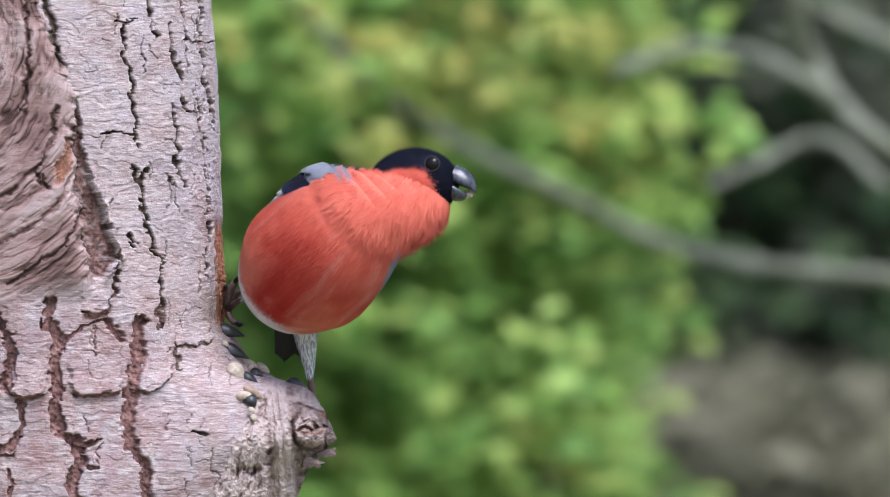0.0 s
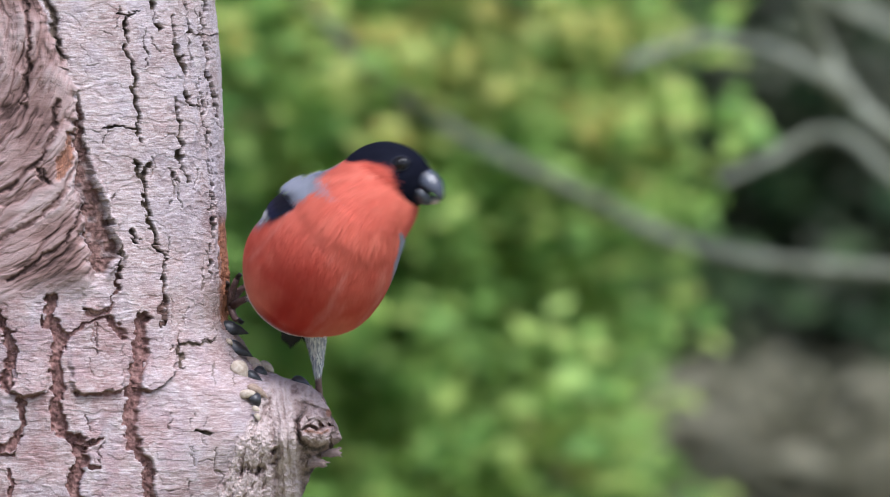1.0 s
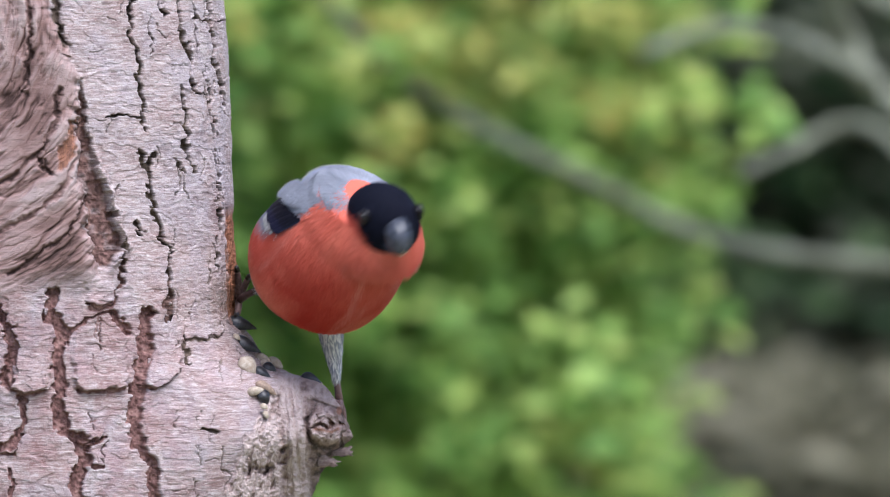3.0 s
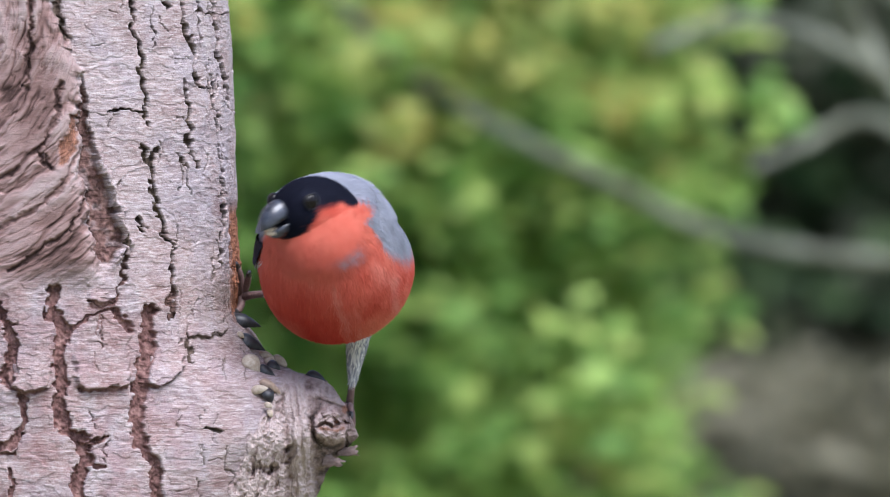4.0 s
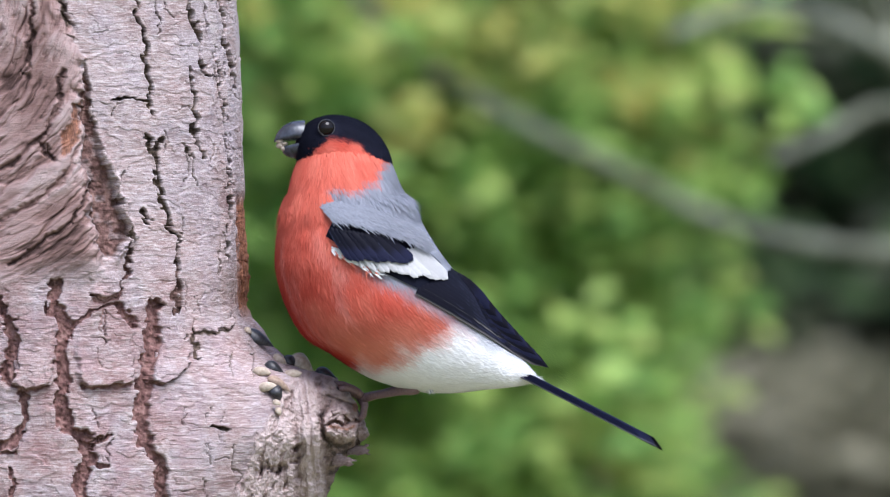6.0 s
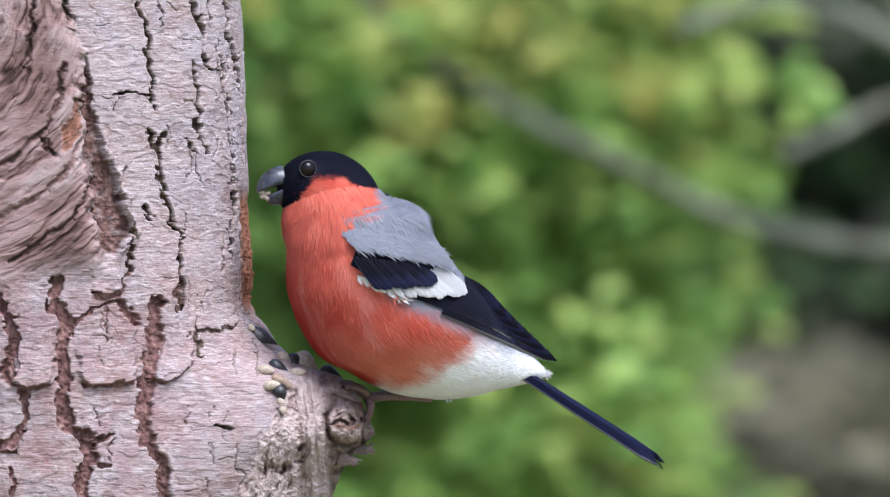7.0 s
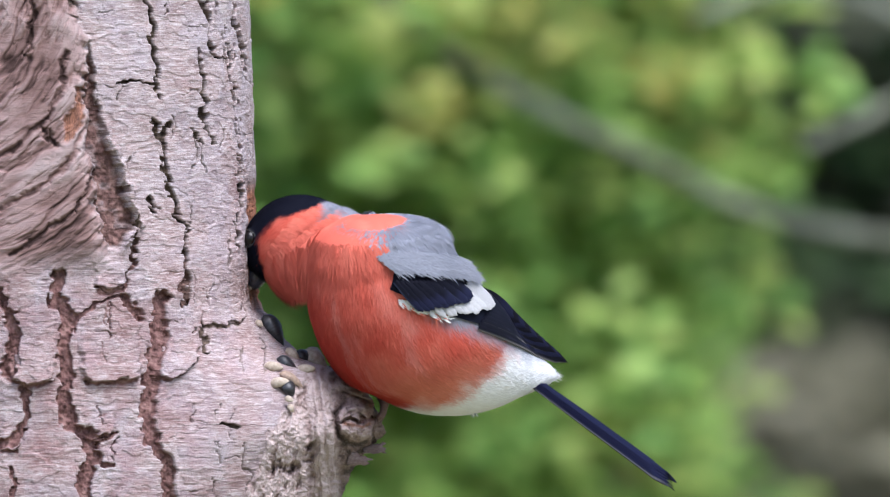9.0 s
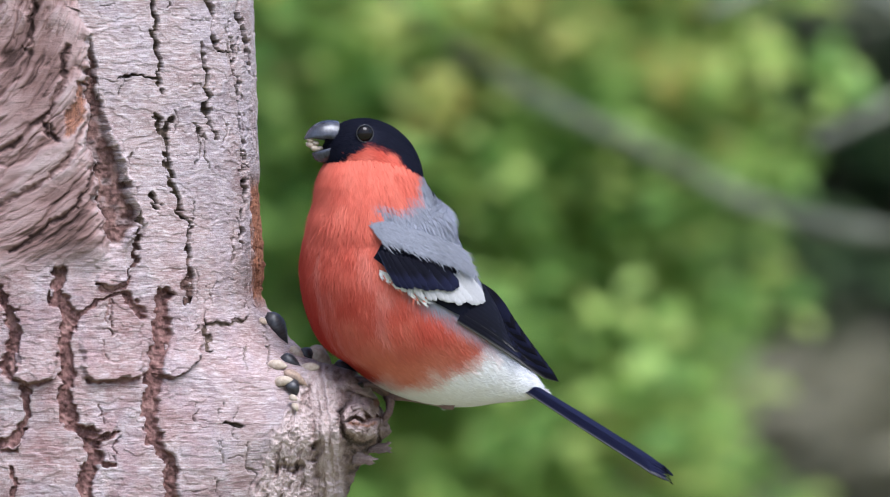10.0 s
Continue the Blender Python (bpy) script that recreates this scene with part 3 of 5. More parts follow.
tagged(new("ground", build_ground()), "unseen ground, kept pale to bounce light upward", "ground", kind="structure")


def leaves_mesh(name, spots, length, material, seed, droop=0.5):
    """Small folded leaves scattered round the given (centre, spread, count) spots."""
    rng = np.random.default_rng(seed)
    pos = np.concatenate([np.array(c)[None, :] + rng.normal(0, 1, (n, 3)) * np.array(s)[None, :] for c, s, n in spots])
    m = len(pos)
    ang, tilt = rng.uniform(0, 2 * np.pi, m), rng.uniform(-0.6, 1.0, m) * droop
    d = np.stack([np.cos(ang) * np.cos(tilt), np.sin(ang) * np.cos(tilt), -np.sin(tilt)], -1)
    up = np.tile(np.array([[0, -0.8, 1.0]]), (m, 1)) + rng.normal(0, 0.45, (m, 3))
    side = np.cross(up, d)
    side /= np.linalg.norm(side, axis=1, keepdims=True)
    up = np.cross(d, side)
    ln = (length * rng.uniform(0.6, 1.35, m))[:, None]
    w = ln * rng.uniform(0.24, 0.36, m)[:, None]
    pts = [pos - d * ln * 0.5, pos - side * w * 0.9 - d * ln * 0.1 + up * w * 0.35, pos - side * w * 0.7 + d * ln * 0.25 + up * w * 0.25,
           pos + d * ln * 0.5 - up * w * 0.25, pos + side * w * 0.7 + d * ln * 0.25 + up * w * 0.25, pos + side * w * 0.9 - d * ln * 0.1 + up * w * 0.35,
           pos + d * ln * 0.08]
    verts = np.stack(pts, 1).reshape(-1, 3)
    base = (np.arange(m) * 7)[:, None]
    faces = np.concatenate([base + np.array([f]) for f in ((0, 6, 1, 1), (1, 6, 2, 2), (2, 6, 3, 3), (3, 6, 4, 4), (4, 6, 5, 5), (5, 6, 0, 0))])[:, :3]
    return mesh_of(name, verts.tolist(), faces.tolist(), material)


def ellipse(u, v, cu, cv, ru, rv):
    return math.exp(-(((u - cu) / ru) ** 2 + ((v - cv) / rv) ** 2))


def scatter(count, seed, region, u_span, v_span, y_mid, y_dev, spread, each):
    """Leaf clumps in a stretch of the plan, thinned by region(u, v) between 0 and 1."""
    rng = random.Random(seed)
    out = []
    while len(out) < count:
        u, v = rng.uniform(*u_span), rng.uniform(*v_span)
        if rng.random() < region(u, v):
            y = y_mid + rng.gauss(0, y_dev)
            s = spread * rng.uniform(0.6, 1.4)
            out.append((tuple(beyond(u, v, y)), (s, s, s), rng.randint(each // 2, each)))
    return out


def fresh_region(u, v):
    edge = float(np.interp(v, [-260, 300, 420, 520, 620, 876], [1080, 1105, 1130, 1100, 1100, 1080]))
    k = 1 / (1 + math.exp((u - edge) / 42))
    lump = 0.8 * noise.noise((u / 95, v / 85, 3.1)) + 0.8 * noise.noise((u / 42, v / 42, 7.7))
    k *= min(1, max(0.0, 0.56 + 2.6 * lump))
    k = max(k, 0.8 * max(ellipse(u, v, 985, 450, 90, 55), ellipse(u, v, 840, 520, 80, 70), ellipse(u, v, 930, 700, 90, 80)))
    k *= 1 - 0.4 * ellipse(u, v, 640, 260, 50, 40) - 0.6 * ellipse(u, v, 880, 190, 60, 60)
    return max(0, k * (1 - 0.75 * ellipse(u, v, 1030, 560, 90, 45)))


def yellow_region(u, v):
    return 0.9 * ellipse(u, v, 700, 120, 230, 110) * max(0, 0.5 + 1.4 * noise.noise((u / 60, v / 60, 1.1))) + 0.5 * ellipse(u, v, 1050, 200, 130, 130) * max(0, 0.4 + noise.noise((u / 60, v / 60, 9.1))) \
        + 0.06 * ellipse(u, v, 980, 740, 160, 110)


def dark_region(u, v):
    return 1.0


def dull_region(u, v):
    edge = 1 / (1 + math.exp((1215 - u - 0.10 * v) / 40)) / (1 + math.exp((v - 640) / 60))
    lump = noise.noise((u / 80, v / 70, 5.3)) + 0.7 * noise.noise((u / 36, v / 36, 2.9))
    return edge * min(1, max(0.0, 0.36 + 1.8 * lump)) * (1 - 0.7 * ellipse(u, v, 1390, 380, 70, 60)) * (1 - 0.6 * ellipse(u, v, 1290, 130, 50, 60))


def dry_region(u, v):
    low = 1 / (1 + math.exp((745 - v) / 16)) / (1 + math.exp((1060 - u) / 60))
    return low


WIDE_U, WIDE_V = (-150, 1750), (-260, 1050)
shrub = tagged(new("shrub"), "dense green shrub with small yellowish-green leaves", "shrub")
shrub.location = beyond(700, 438, 2.1).x, 2.1, 0
hedge = tagged(new("hedge"), "dark green hedge behind the shrub, its shade held in the leaf colour", "hedge")
hedge.location = 0.1, 3.2, 0
bracken = tagged(new("dead_bracken"), "heap of dry grey-brown bracken and twigs", "dead plants")
thicket = tagged(new("thicket"), "leafless grey-green thicket of dull twigs beside the shrub", "shrub")
thicket.location = beyond(1420, 438, 2.95).x, 2.95, 0
bracken.location = beyond(1400, 438, 2.7).x, 2.7, 0


def local(mesh, ob):
    """Shifts a mesh built in the world into the space of its thing."""
    mesh.transform(Matrix.Translation(-Vector(ob.location)))
    return mesh


def stuff(name, mesh, ob, label):
    tagged(part(name, local(mesh, ob), None, ob, label), kind="stuff")


stuff("foliage", leaves_mesh("foliage", scatter(1350, 1, fresh_region, (300, 1500), WIDE_V, 2.0, 0.07, 0.0065, 16), 0.012, LEAF_BRIGHT, 1), shrub, "fresh green leaves")
stuff("young_foliage", leaves_mesh("young_foliage", scatter(85, 2, yellow_region, (380, 1240), WIDE_V, 1.93, 0.04, 0.005, 14), 0.012, LEAF_YELLOW, 2), shrub, "yellowish young leaves")
stuff("foliage", leaves_mesh("foliage", scatter(900, 3, dark_region, WIDE_U, WIDE_V, 3.1, 0.15, 0.022, 26), 0.020, LEAF_DARK, 3), hedge, "dark leaves, hedge shade put into their colour")
stuff("foliage", leaves_mesh("foliage", scatter(420, 6, dull_region, (1050, 1900), WIDE_V, 2.95, 0.06, 0.011, 18), 0.014, LEAF_DULL, 6), thicket, "dull grey-green leaf clumps")
stuff("fronds", leaves_mesh("fronds", scatter(760, 4, dry_region, (850, 1750), (640, 1650), 2.7, 0.12, 0.011, 22), 0.020, LEAF_DRY, 4), bracken, "dry grey-brown fronds")


def stems(ob, count, seed, half, top, r0):
    """Bare stems from the ground up into a plant."""
    rng = random.Random(seed)
    for k in range(count):
        x, y = rng.uniform(-half, half), rng.uniform(-0.08, 0.08)
        pts = [Vector((x + rng.uniform(-0.04, 0.04) * i, y + rng.uniform(-0.02, 0.02) * i, -0.03 + top * rng.uniform(0.95, 1.05) * i / 6)) for i in range(7)]
        vs, fs = tube(pts, [r0 * (1 - 0.11 * i) for i in range(7)], 7)
        part("stem", mesh_of("stem", vs, fs, TWIG), None, ob, "thin woody stem")


stems(shrub, 7, 21, 0.06, 1.46, 0.007)
stems(hedge, 5, 22, 0.5, 1.30, 0.012)
stems(thicket, 6, 24, 0.07, 1.55, 0.005)
stems(bracken, 6, 23, 0.06, 1.34, 0.005)


# Near-black backing sheet: the hedge's inner shade is in its colour.
def build_hedge_shade():
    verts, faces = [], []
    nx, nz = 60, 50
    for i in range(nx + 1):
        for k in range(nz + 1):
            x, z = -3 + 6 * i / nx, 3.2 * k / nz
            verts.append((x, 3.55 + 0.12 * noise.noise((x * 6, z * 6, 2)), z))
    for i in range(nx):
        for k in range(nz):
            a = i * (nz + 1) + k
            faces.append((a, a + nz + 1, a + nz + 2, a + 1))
    return mesh_of("shade_sheet", verts, faces, simple("hedge_shade_colour", (0.006, 0.012, 0.004), (0.03, 0.045, 0.018), 30, 0.9, 0.1))


stuff("shade_sheet", build_hedge_shade(), hedge, "near-black sheet for the shade inside the hedge")


def branch(course, y, r0, r1, name, label, seed):
    """A bent bare branch along a course in the plan."""
    pts, rng = [], random.Random(seed)
    n = len(course) - 1
    for k in range(n * 8 + 1):
        s = k / 8
        i = min(int(s), n - 1)
        f = s - i
        p = [course[max(i - 1, 0)], course[i], course[i + 1], course[min(i + 2, n)]]
        q = [0.5 * (2 * p[1][a] + (p[2][a] - p[0][a]) * f + (2 * p[0][a] - 5 * p[1][a] + 4 * p[2][a] - p[3][a]) * f * f
                    + (3 * p[1][a] - p[0][a] - 3 * p[2][a] + p[3][a]) * f ** 3) for a in (0, 1)]
        pts.append(beyond(q[0] + rng.uniform(-2, 2), q[1] + rng.uniform(-2, 2), y + 0.02 * math.sin(s * 2.1 + seed)))
    m = len(pts) - 1
    radii = [(r0 + (r1 - r0) * k / m) * rng.uniform(0.88, 1.12) for k in range(m + 1)]
    verts, faces = tube(pts, radii, 9)
    root = pts[0]
    me = mesh_of(name, [p - root for p in verts], faces, TWIG)
    ob = tagged(new(name, me), label, "branch", "bare branches")
    ob.location = root
    return ob


branch(((1900, 520), (1568, 488), (1300, 462), (1150, 420), (1000, 345), (850, 272), (690, 175), (540, 30), (450, -90)), 1.86, 0.0031, 0.0022, "branch", "long bare grey-green branch arching across the shrub", 1)
branch(((1800, 420), (1568, 262), (1480, 185), (1430, 95), (1380, -60)), 1.8, 0.0040, 0.003, "branch", "thick bare grey branch rising past the hedge", 2)
branch(((1500, 200), (1400, 130), (1300, 92), (1190, 85), (1080, 130)), 1.8, 0.0030, 0.002, "branch", "thin bare grey side branch", 3)
branch(((1800, 160), (1568, 75), (1450, 20), (1380, -40)), 2.0, 0.0038, 0.003, "branch", "bare grey branch slanting upward", 4)
branch(((1560, 330), (1450, 245), (1330, 290), (1250, 330)), 1.85, 0.0028, 0.0018, "branch", "thin bare grey side branch", 5)
branch(((1060, 120), (980, 60), (900, 20), (830, -50)), 1.95, 0.003, 0.0025, "branch", "thin bare twig among the leaves", 6)


# ---- seeds in the crook above the stub ----
def seed_mesh(name, length, width, thick, pointed, material):
    """A seed along x, blunt at one end."""
    vs, fs, rng = [], [], random.Random(int(length * 1e5))
    n, m = 14, 14
    for i in range(n + 1):
        s = i / n
        w = math.sin(math.pi * s ** (0.62 if pointed else 0.8)) ** (0.85 if pointed else 0.6) if 0 < s < 1 else 0.0
        for j in range(m):
            a = 2 * math.pi * j / m
            rim = (abs(math.cos(a)) ** 1.5 + abs(math.sin(a)) ** 1.5) ** (-1 / 1.5)
            dent = rim * (1 + 0.09 * math.sin(4 * s + 2 * a + length * 9e3) + rng.uniform(-0.05, 0.05))
            bow = 0.10 * length * (s - 0.5) ** 2 * 4
            vs.append((length * (s - 0.5), width * 0.54 * w * math.cos(a) * dent, thick * 0.54 * w * math.sin(a) * dent - bow))
    for i in range(n):
        for j in range(m):
            fs.append((i * m + j, i * m + (j + 1) % m, (i + 1) * m + (j + 1) % m, (i + 1) * m + j))
    return mesh_of(name, vs, fs, material)


HUSKED = seed_mesh("sunflower_seed", 0.0112, 0.0048, 0.0034, True, HUSK)
BARE = seed_mesh("seed_kernel", 0.0092, 0.0056, 0.0042, True, KERNEL)
GRAINY = seed_mesh("seed_grain", 0.0058, 0.0032, 0.0027, False, KERNEL)
CHIP = seed_mesh("husk_chip", 0.0080, 0.0034, 0.0024, True, simple("husk_pale", (0.20, 0.14, 0.10), (0.38, 0.28, 0.21), 900, 0.6))


def seed(mesh, u, v, mm, tilt, yaw=0.0):
    name = mesh.name.split(".")[0]
    text = {"sunflower_seed": "black striped sunflower seed in its husk", "seed_kernel": "pale peeled sunflower kernel", "seed_grain": "small pale grain",
            "husk_chip": "brown chip of seed husk", "dark_grain": "small dark seed hull", "seed_crumb": "tiny pale seed crumb"}[name] + " lying on the bark"
    ob = tagged(new(name, mesh), text, "seed", "seeds on the stub")
    ob.matrix_world = seed_pose(u, v, mm, tilt, yaw)
    return ob


def seed_pose(u, v, mm, tilt, yaw=0.0):
    """In the plan, tilt degrees clockwise as the camera sees it."""
    return Matrix.Translation(plan(u, v, (mm - 1.0) / 1000)) @ pose(0, 0, 0, 0, tilt, yaw) @ pose(0, 0, 0, 60, 0, 0)


HULL = seed_mesh("dark_grain", 0.0050, 0.0042, 0.0034, False, HUSK)
CRUMB = seed_mesh("seed_crumb", 0.0028, 0.0018, 0.0014, False, KERNEL)

SHORT = seed_mesh("sunflower_seed", 0.0070, 0.0036, 0.0028, True, HUSK)

FALLEN = seed(HUSKED, 404, 584, 12, 12)
LEANING = seed(HUSKED, 413, 619, 1, 22)
DARK = seed(HULL, 452, 659, -2, 22)
WHITE_ONE = seed(BARE, 420, 659, -12.5, 58)
GRAIN_A = seed(GRAINY, 440, 641, 4.5, 20)
GRAIN_B = seed(GRAINY, 463, 649, 8, 35)
seed(CRUMB, 398, 606, -1, 40)
seed(SHORT, 441, 667, -12, 28)
seed(SHORT, 523, 676, 8, 20)
seed(CHIP, 448, 691, -20.5, 32)
seed(GRAINY, 429, 696, -23.5, -8)
seed(HULL, 444, 706, -23, 60)
seed(CRUMB, 447, 736, -26, 60)
seed(GRAINY, 450, 655, 0, 50)
seed(CRUMB, 444, 722, -26, 20)


# ---- the bullfinch, modelled in side view: x forward, y to its left, z up ----
Q = 0.0001746


def prof(u, v, y=0.0):
    """A point of the side-view drawing (u towards the tail, v down), y metres to its left."""
    return Vector(((660 - u) * Q, y, (510 - v) * Q))


# along the trunk of the body: centre, half height, half width, lean of the section in degrees
RINGS = np.array([
    (604, 334, 2, 2, 0), (604, 337, 46, 44, 0), (604, 346, 76, 73, -2), (603, 362, 102, 97, -4), (602, 384, 116, 110, -7), (602, 412, 126, 120, -10),
    (609, 450, 136, 129, -14), (627, 495, 142, 135, -20), (653, 535, 142, 136, -26), (690, 568, 133, 128, -28),
    (732, 600, 117, 112, -36), (776, 626, 94, 94, -44), (820, 643, 70, 72, -52), (862, 654, 46, 50, -58), (905, 664, 26, 32, -62), (935, 672, 8, 10, -66)], float)


def smooth_rows(table, n):
    """Evenly spaced rows through the table, eased by a spline."""
    s = np.linspace(0, len(table) - 1, n)
    i = np.clip(s.astype(int), 0, len(table) - 2)
    f = (s - i)[:, None]
    p0, p1, p2, p3 = table[np.clip(i - 1, 0, None)], table[i], table[i + 1], table[np.clip(i + 2, None, len(table) - 1)]
    return 0.5 * (2 * p1 + (p2 - p0) * f + (2 * p0 - 5 * p1 + 4 * p2 - p3) * f ** 2 + (3 * p1 - p0 - 3 * p2 + p3) * f ** 3)


def ring_point(row, a):
    """Side-view place (u, v) and half width of a section at the angle a (0 at the breast)."""
    cu, cv, hh, hw, lean = row[..., 0], row[..., 1], row[..., 2], row[..., 3], np.radians(row[..., 4])
    du, dv = -np.cos(lean), -np.sin(lean)
    return cu + hh * np.cos(a) * du, cv + hh * np.cos(a) * dv, hw * np.sin(a)


def wobble(u, v, w, size, seed):
    return fbm(u / size + 0.37 * w / size, v / size + 0.21 * w / size, seed, 3) - 0.5


RED = np.array((0.45, 0.053, 0.032))
# Belly's richer red, with some of its underside shade in the colour.
DEEP = np.array((0.30, 0.021, 0.013))
ROSE = np.array((0.62, 0.165, 0.112))
FLANK = np.array((0.66, 0.235, 0.150))
GREY = np.array((0.235, 0.245, 0.285))
WHITE = np.array((0.87, 0.86, 0.85))
INK = np.array((0.0055, 0.0062, 0.0130))


def blend(a, b, k):
    k = np.asarray(k)[..., None]
    return a * (1 - k) + b * k


def hood(u, v, n):
    """1 on the red cheeks, 0 on the grey mantle behind and below them."""
    line = np.interp(u, [480, 560, 615, 642, 660, 676, 690, 715], [340, 333, 326, 314, 300, 284, 262, 230])
    return step(-9, 9, line - v + 18 * n)


def body_colour(u, v, w, streak=0.0):
    """Plumage of the body and neck by its place in the side view and its distance w from the midplane."""
    n1, n2 = wobble(u, v, w, 26, 1), wobble(u, v, w, 70, 2)
    side = np.abs(w)
    red = blend(RED, ROSE, np.clip(step(600, 330, v + 60 * n2) * 0.62 + 0.9 * np.clip(n1, 0, 1) + 0.35 * streak, 0, 1))
    red = blend(red, DEEP, 0.85 * step(122, 35, side + 50 * n1) * step(390, 510, v + 80 * n2) * np.clip(1 - 0.8 * streak, 0, 1))
    red = blend(red, FLANK, 0.85 * step(480, 640, v + 90 * n2 + 40 * n1) * step(25, 85, side))
    white = step(-34, 34, 0.5 * (u - 645) + (v - 634) + 60 * n1 + 20 * n2) * step(560, 600, u)
    col = blend(red, WHITE, white)
    line = np.interp(u, [480, 552, 560, 569, 600, 700, 800, 880], [200, 335, 385, 420, 468, 525, 590, 632])
    grey = step(-20, 22, line - v + 30 * n1) * (1 - hood(u, v, n1))
    col = blend(col, GREY * (1 + 0.5 * n1[..., None]), grey)
    rump = step(-10, 10, (line - 40) - v) * step(790, 830, u)
    col = blend(col, WHITE, rump)
    # pale streaks painted as light caught on the edges of parted feathers
    return blend(col, np.array((0.80, 0.55, 0.50)), 0.5 * np.clip(streak - 0.40, 0, 0.5) * (1 - grey) * step(380, 430, v))


def head_colour(u, v, w):
    n1 = wobble(u, v, w, 22, 5)
    cheek = blend(ROSE * (0.97, 0.85, 0.85), RED * 1.15, np.clip(0.4 + 1.2 * n1 + step(620, 700, u) * 0.5, 0, 1))
    cap_line = np.interp(u, [500, 528, 536, 548, 566, 590, 620, 650, 680, 700, 720], [380, 330, 296, 270, 255, 248, 256, 272, 296, 318, 345])
    black = step(-4, 5, cap_line - v + 12 * n1)
    return blend(blend(GREY, cheek, hood(u, v, n1)), INK, black)


def blades(name, base, normal, flow, length, width, lift, colour, seed, jitter=0.05):
    """Many thin feather tips lying along flow over a surface."""
    rng = np.random.default_rng(seed)
    m = len(base)
    length = np.broadcast_to(np.asarray(length, float), (m,))
    flow = flow - normal * np.sum(flow * normal, 1, keepdims=True)
    flow = flow / np.linalg.norm(flow, axis=1, keepdims=True)
    side = np.cross(normal, flow)
    flow = flow + side * rng.normal(0, 0.16, m)[:, None]
    ln = (length * rng.uniform(0.6, 1.3, m))[:, None]
    wd = (width * rng.uniform(0.6, 1.3, m))[:, None]
    up = (np.broadcast_to(lift, (m,)) * rng.uniform(0.3, 1.3, m))[:, None]
    root = base - normal * 0.0004
    mid = root + flow * ln * 0.5 + normal * (0.0005 + up * ln * 0.6)
    tip = root + flow * ln + normal * (0.0004 + up * ln * 0.7)
    verts = np.stack([root - side * wd * 0.5, root + side * wd * 0.5, mid - side * wd * 0.5, mid + side * wd * 0.5, tip], 1).reshape(-1, 3)
    b = (np.arange(m) * 5)[:, None]
    tri = np.concatenate([b + np.array([f]) for f in ((0, 3, 1), (0, 2, 3), (2, 4, 3))])
    shade = 1 + jitter * rng.normal(0, 1, m)
    cols = np.repeat(np.clip(colour * shade[:, None], 0.003, 0.9), 5, 0)
    me = mesh_of(name, verts.tolist(), tri.tolist(), FEATHER, cols)
    soft = normal + 0.10 * side * rng.normal(0, 1, m)[:, None] + 0.06 * flow * rng.normal(0, 1, m)[:, None]
    soft /= np.linalg.norm(soft, axis=1, keepdims=True)
    me.normals_split_custom_set_from_vertices(np.repeat(soft, 5, 0).tolist())
    return me


def loft(rows_n=80, sides=64):
    rows = smooth_rows(RINGS, rows_n)
    a = np.linspace(0, 2 * np.pi, sides, endpoint=False)
    u, v, w = ring_point(rows[:, None, :], a[None, :])
    return u, v, w


def grid_faces(rows, cols):
    out = []
    for i in range(rows - 1):
        for j in range(cols):
            k = (j + 1) % cols
            out.append((i * cols + j, i * cols + k, (i + 1) * cols + k, (i + 1) * cols + j))
    return out


def to_space(u, v, w):
    return np.stack([(660 - u) * Q, w * Q, (510 - v) * Q], -1)


def surface_samples(pos, count, seed):
    """Random points with normals and grid places on a lofted grid (rows, columns, 3)."""
    rng = np.random.default_rng(seed)
    r, c, _ = pos.shape
    nxt = np.roll(pos, -1, 1)
    area = np.linalg.norm(np.cross(pos[1:] - pos[:-1], nxt[:-1] - pos[:-1]), axis=-1)
    pick = rng.choice(area.size, count, p=(area / area.sum()).ravel())
    i, j = pick // c, pick % c
    fi, fj = rng.random(count)[:, None], rng.random(count)[:, None]
    k = (j + 1) % c
    p = (pos[i, j] * (1 - fj) + pos[i, k] * fj) * (1 - fi) + (pos[i + 1, j] * (1 - fj) + pos[i + 1, k] * fj) * fi
    along, across = pos[i + 1, j] - pos[i, j], pos[i, k] - pos[i, j]
    nrm = np.cross(across, along)
    nrm = nrm / (np.linalg.norm(nrm, axis=1, keepdims=True) + 1e-12)
    return p, nrm, along, (i + fi[:, 0], j + fj[:, 0])


def side_view(p):
    return 660 - p[:, 0] / Q, 510 - p[:, 2] / Q, p[:, 1] / Q


def build_body(bird):
    u, v, w = loft()
    pos = to_space(u, v, w)
    cols = body_colour(u, v, w).reshape(-1, 3)
    body = part("body", mesh_of("body", pos.reshape(-1, 3).tolist(), grid_faces(*u.shape), FEATHER, cols), None, bird, "plump body with red breast, grey back and white vent")
    p, nrm, flow, (row, col) = surface_samples(pos, 95000, 3)
    # feathers part in long uneven streaks
    streak = 1.25 * (fbm(col / 1.6 + 0.8 * fbm(row / 9, col / 9, 91, 2), row / 11, 92, 3) - 0.36)
    centre = pos.mean(1).mean(0)
    flip = np.sign(np.sum(nrm * (p - centre), 1, keepdims=True))
    nrm = nrm * flip
    uu, vv, ww = side_view(p)
    tagged(part("plumage", blades("plumage", p, nrm, flow, 0.0046, 0.00027, 0.018 + 0.03 * np.clip(streak, 0, 1), body_colour(uu, vv, ww, streak), 4, 0.04), None, body, "soft overlapping body feathers"), kind="stuff")
    return body


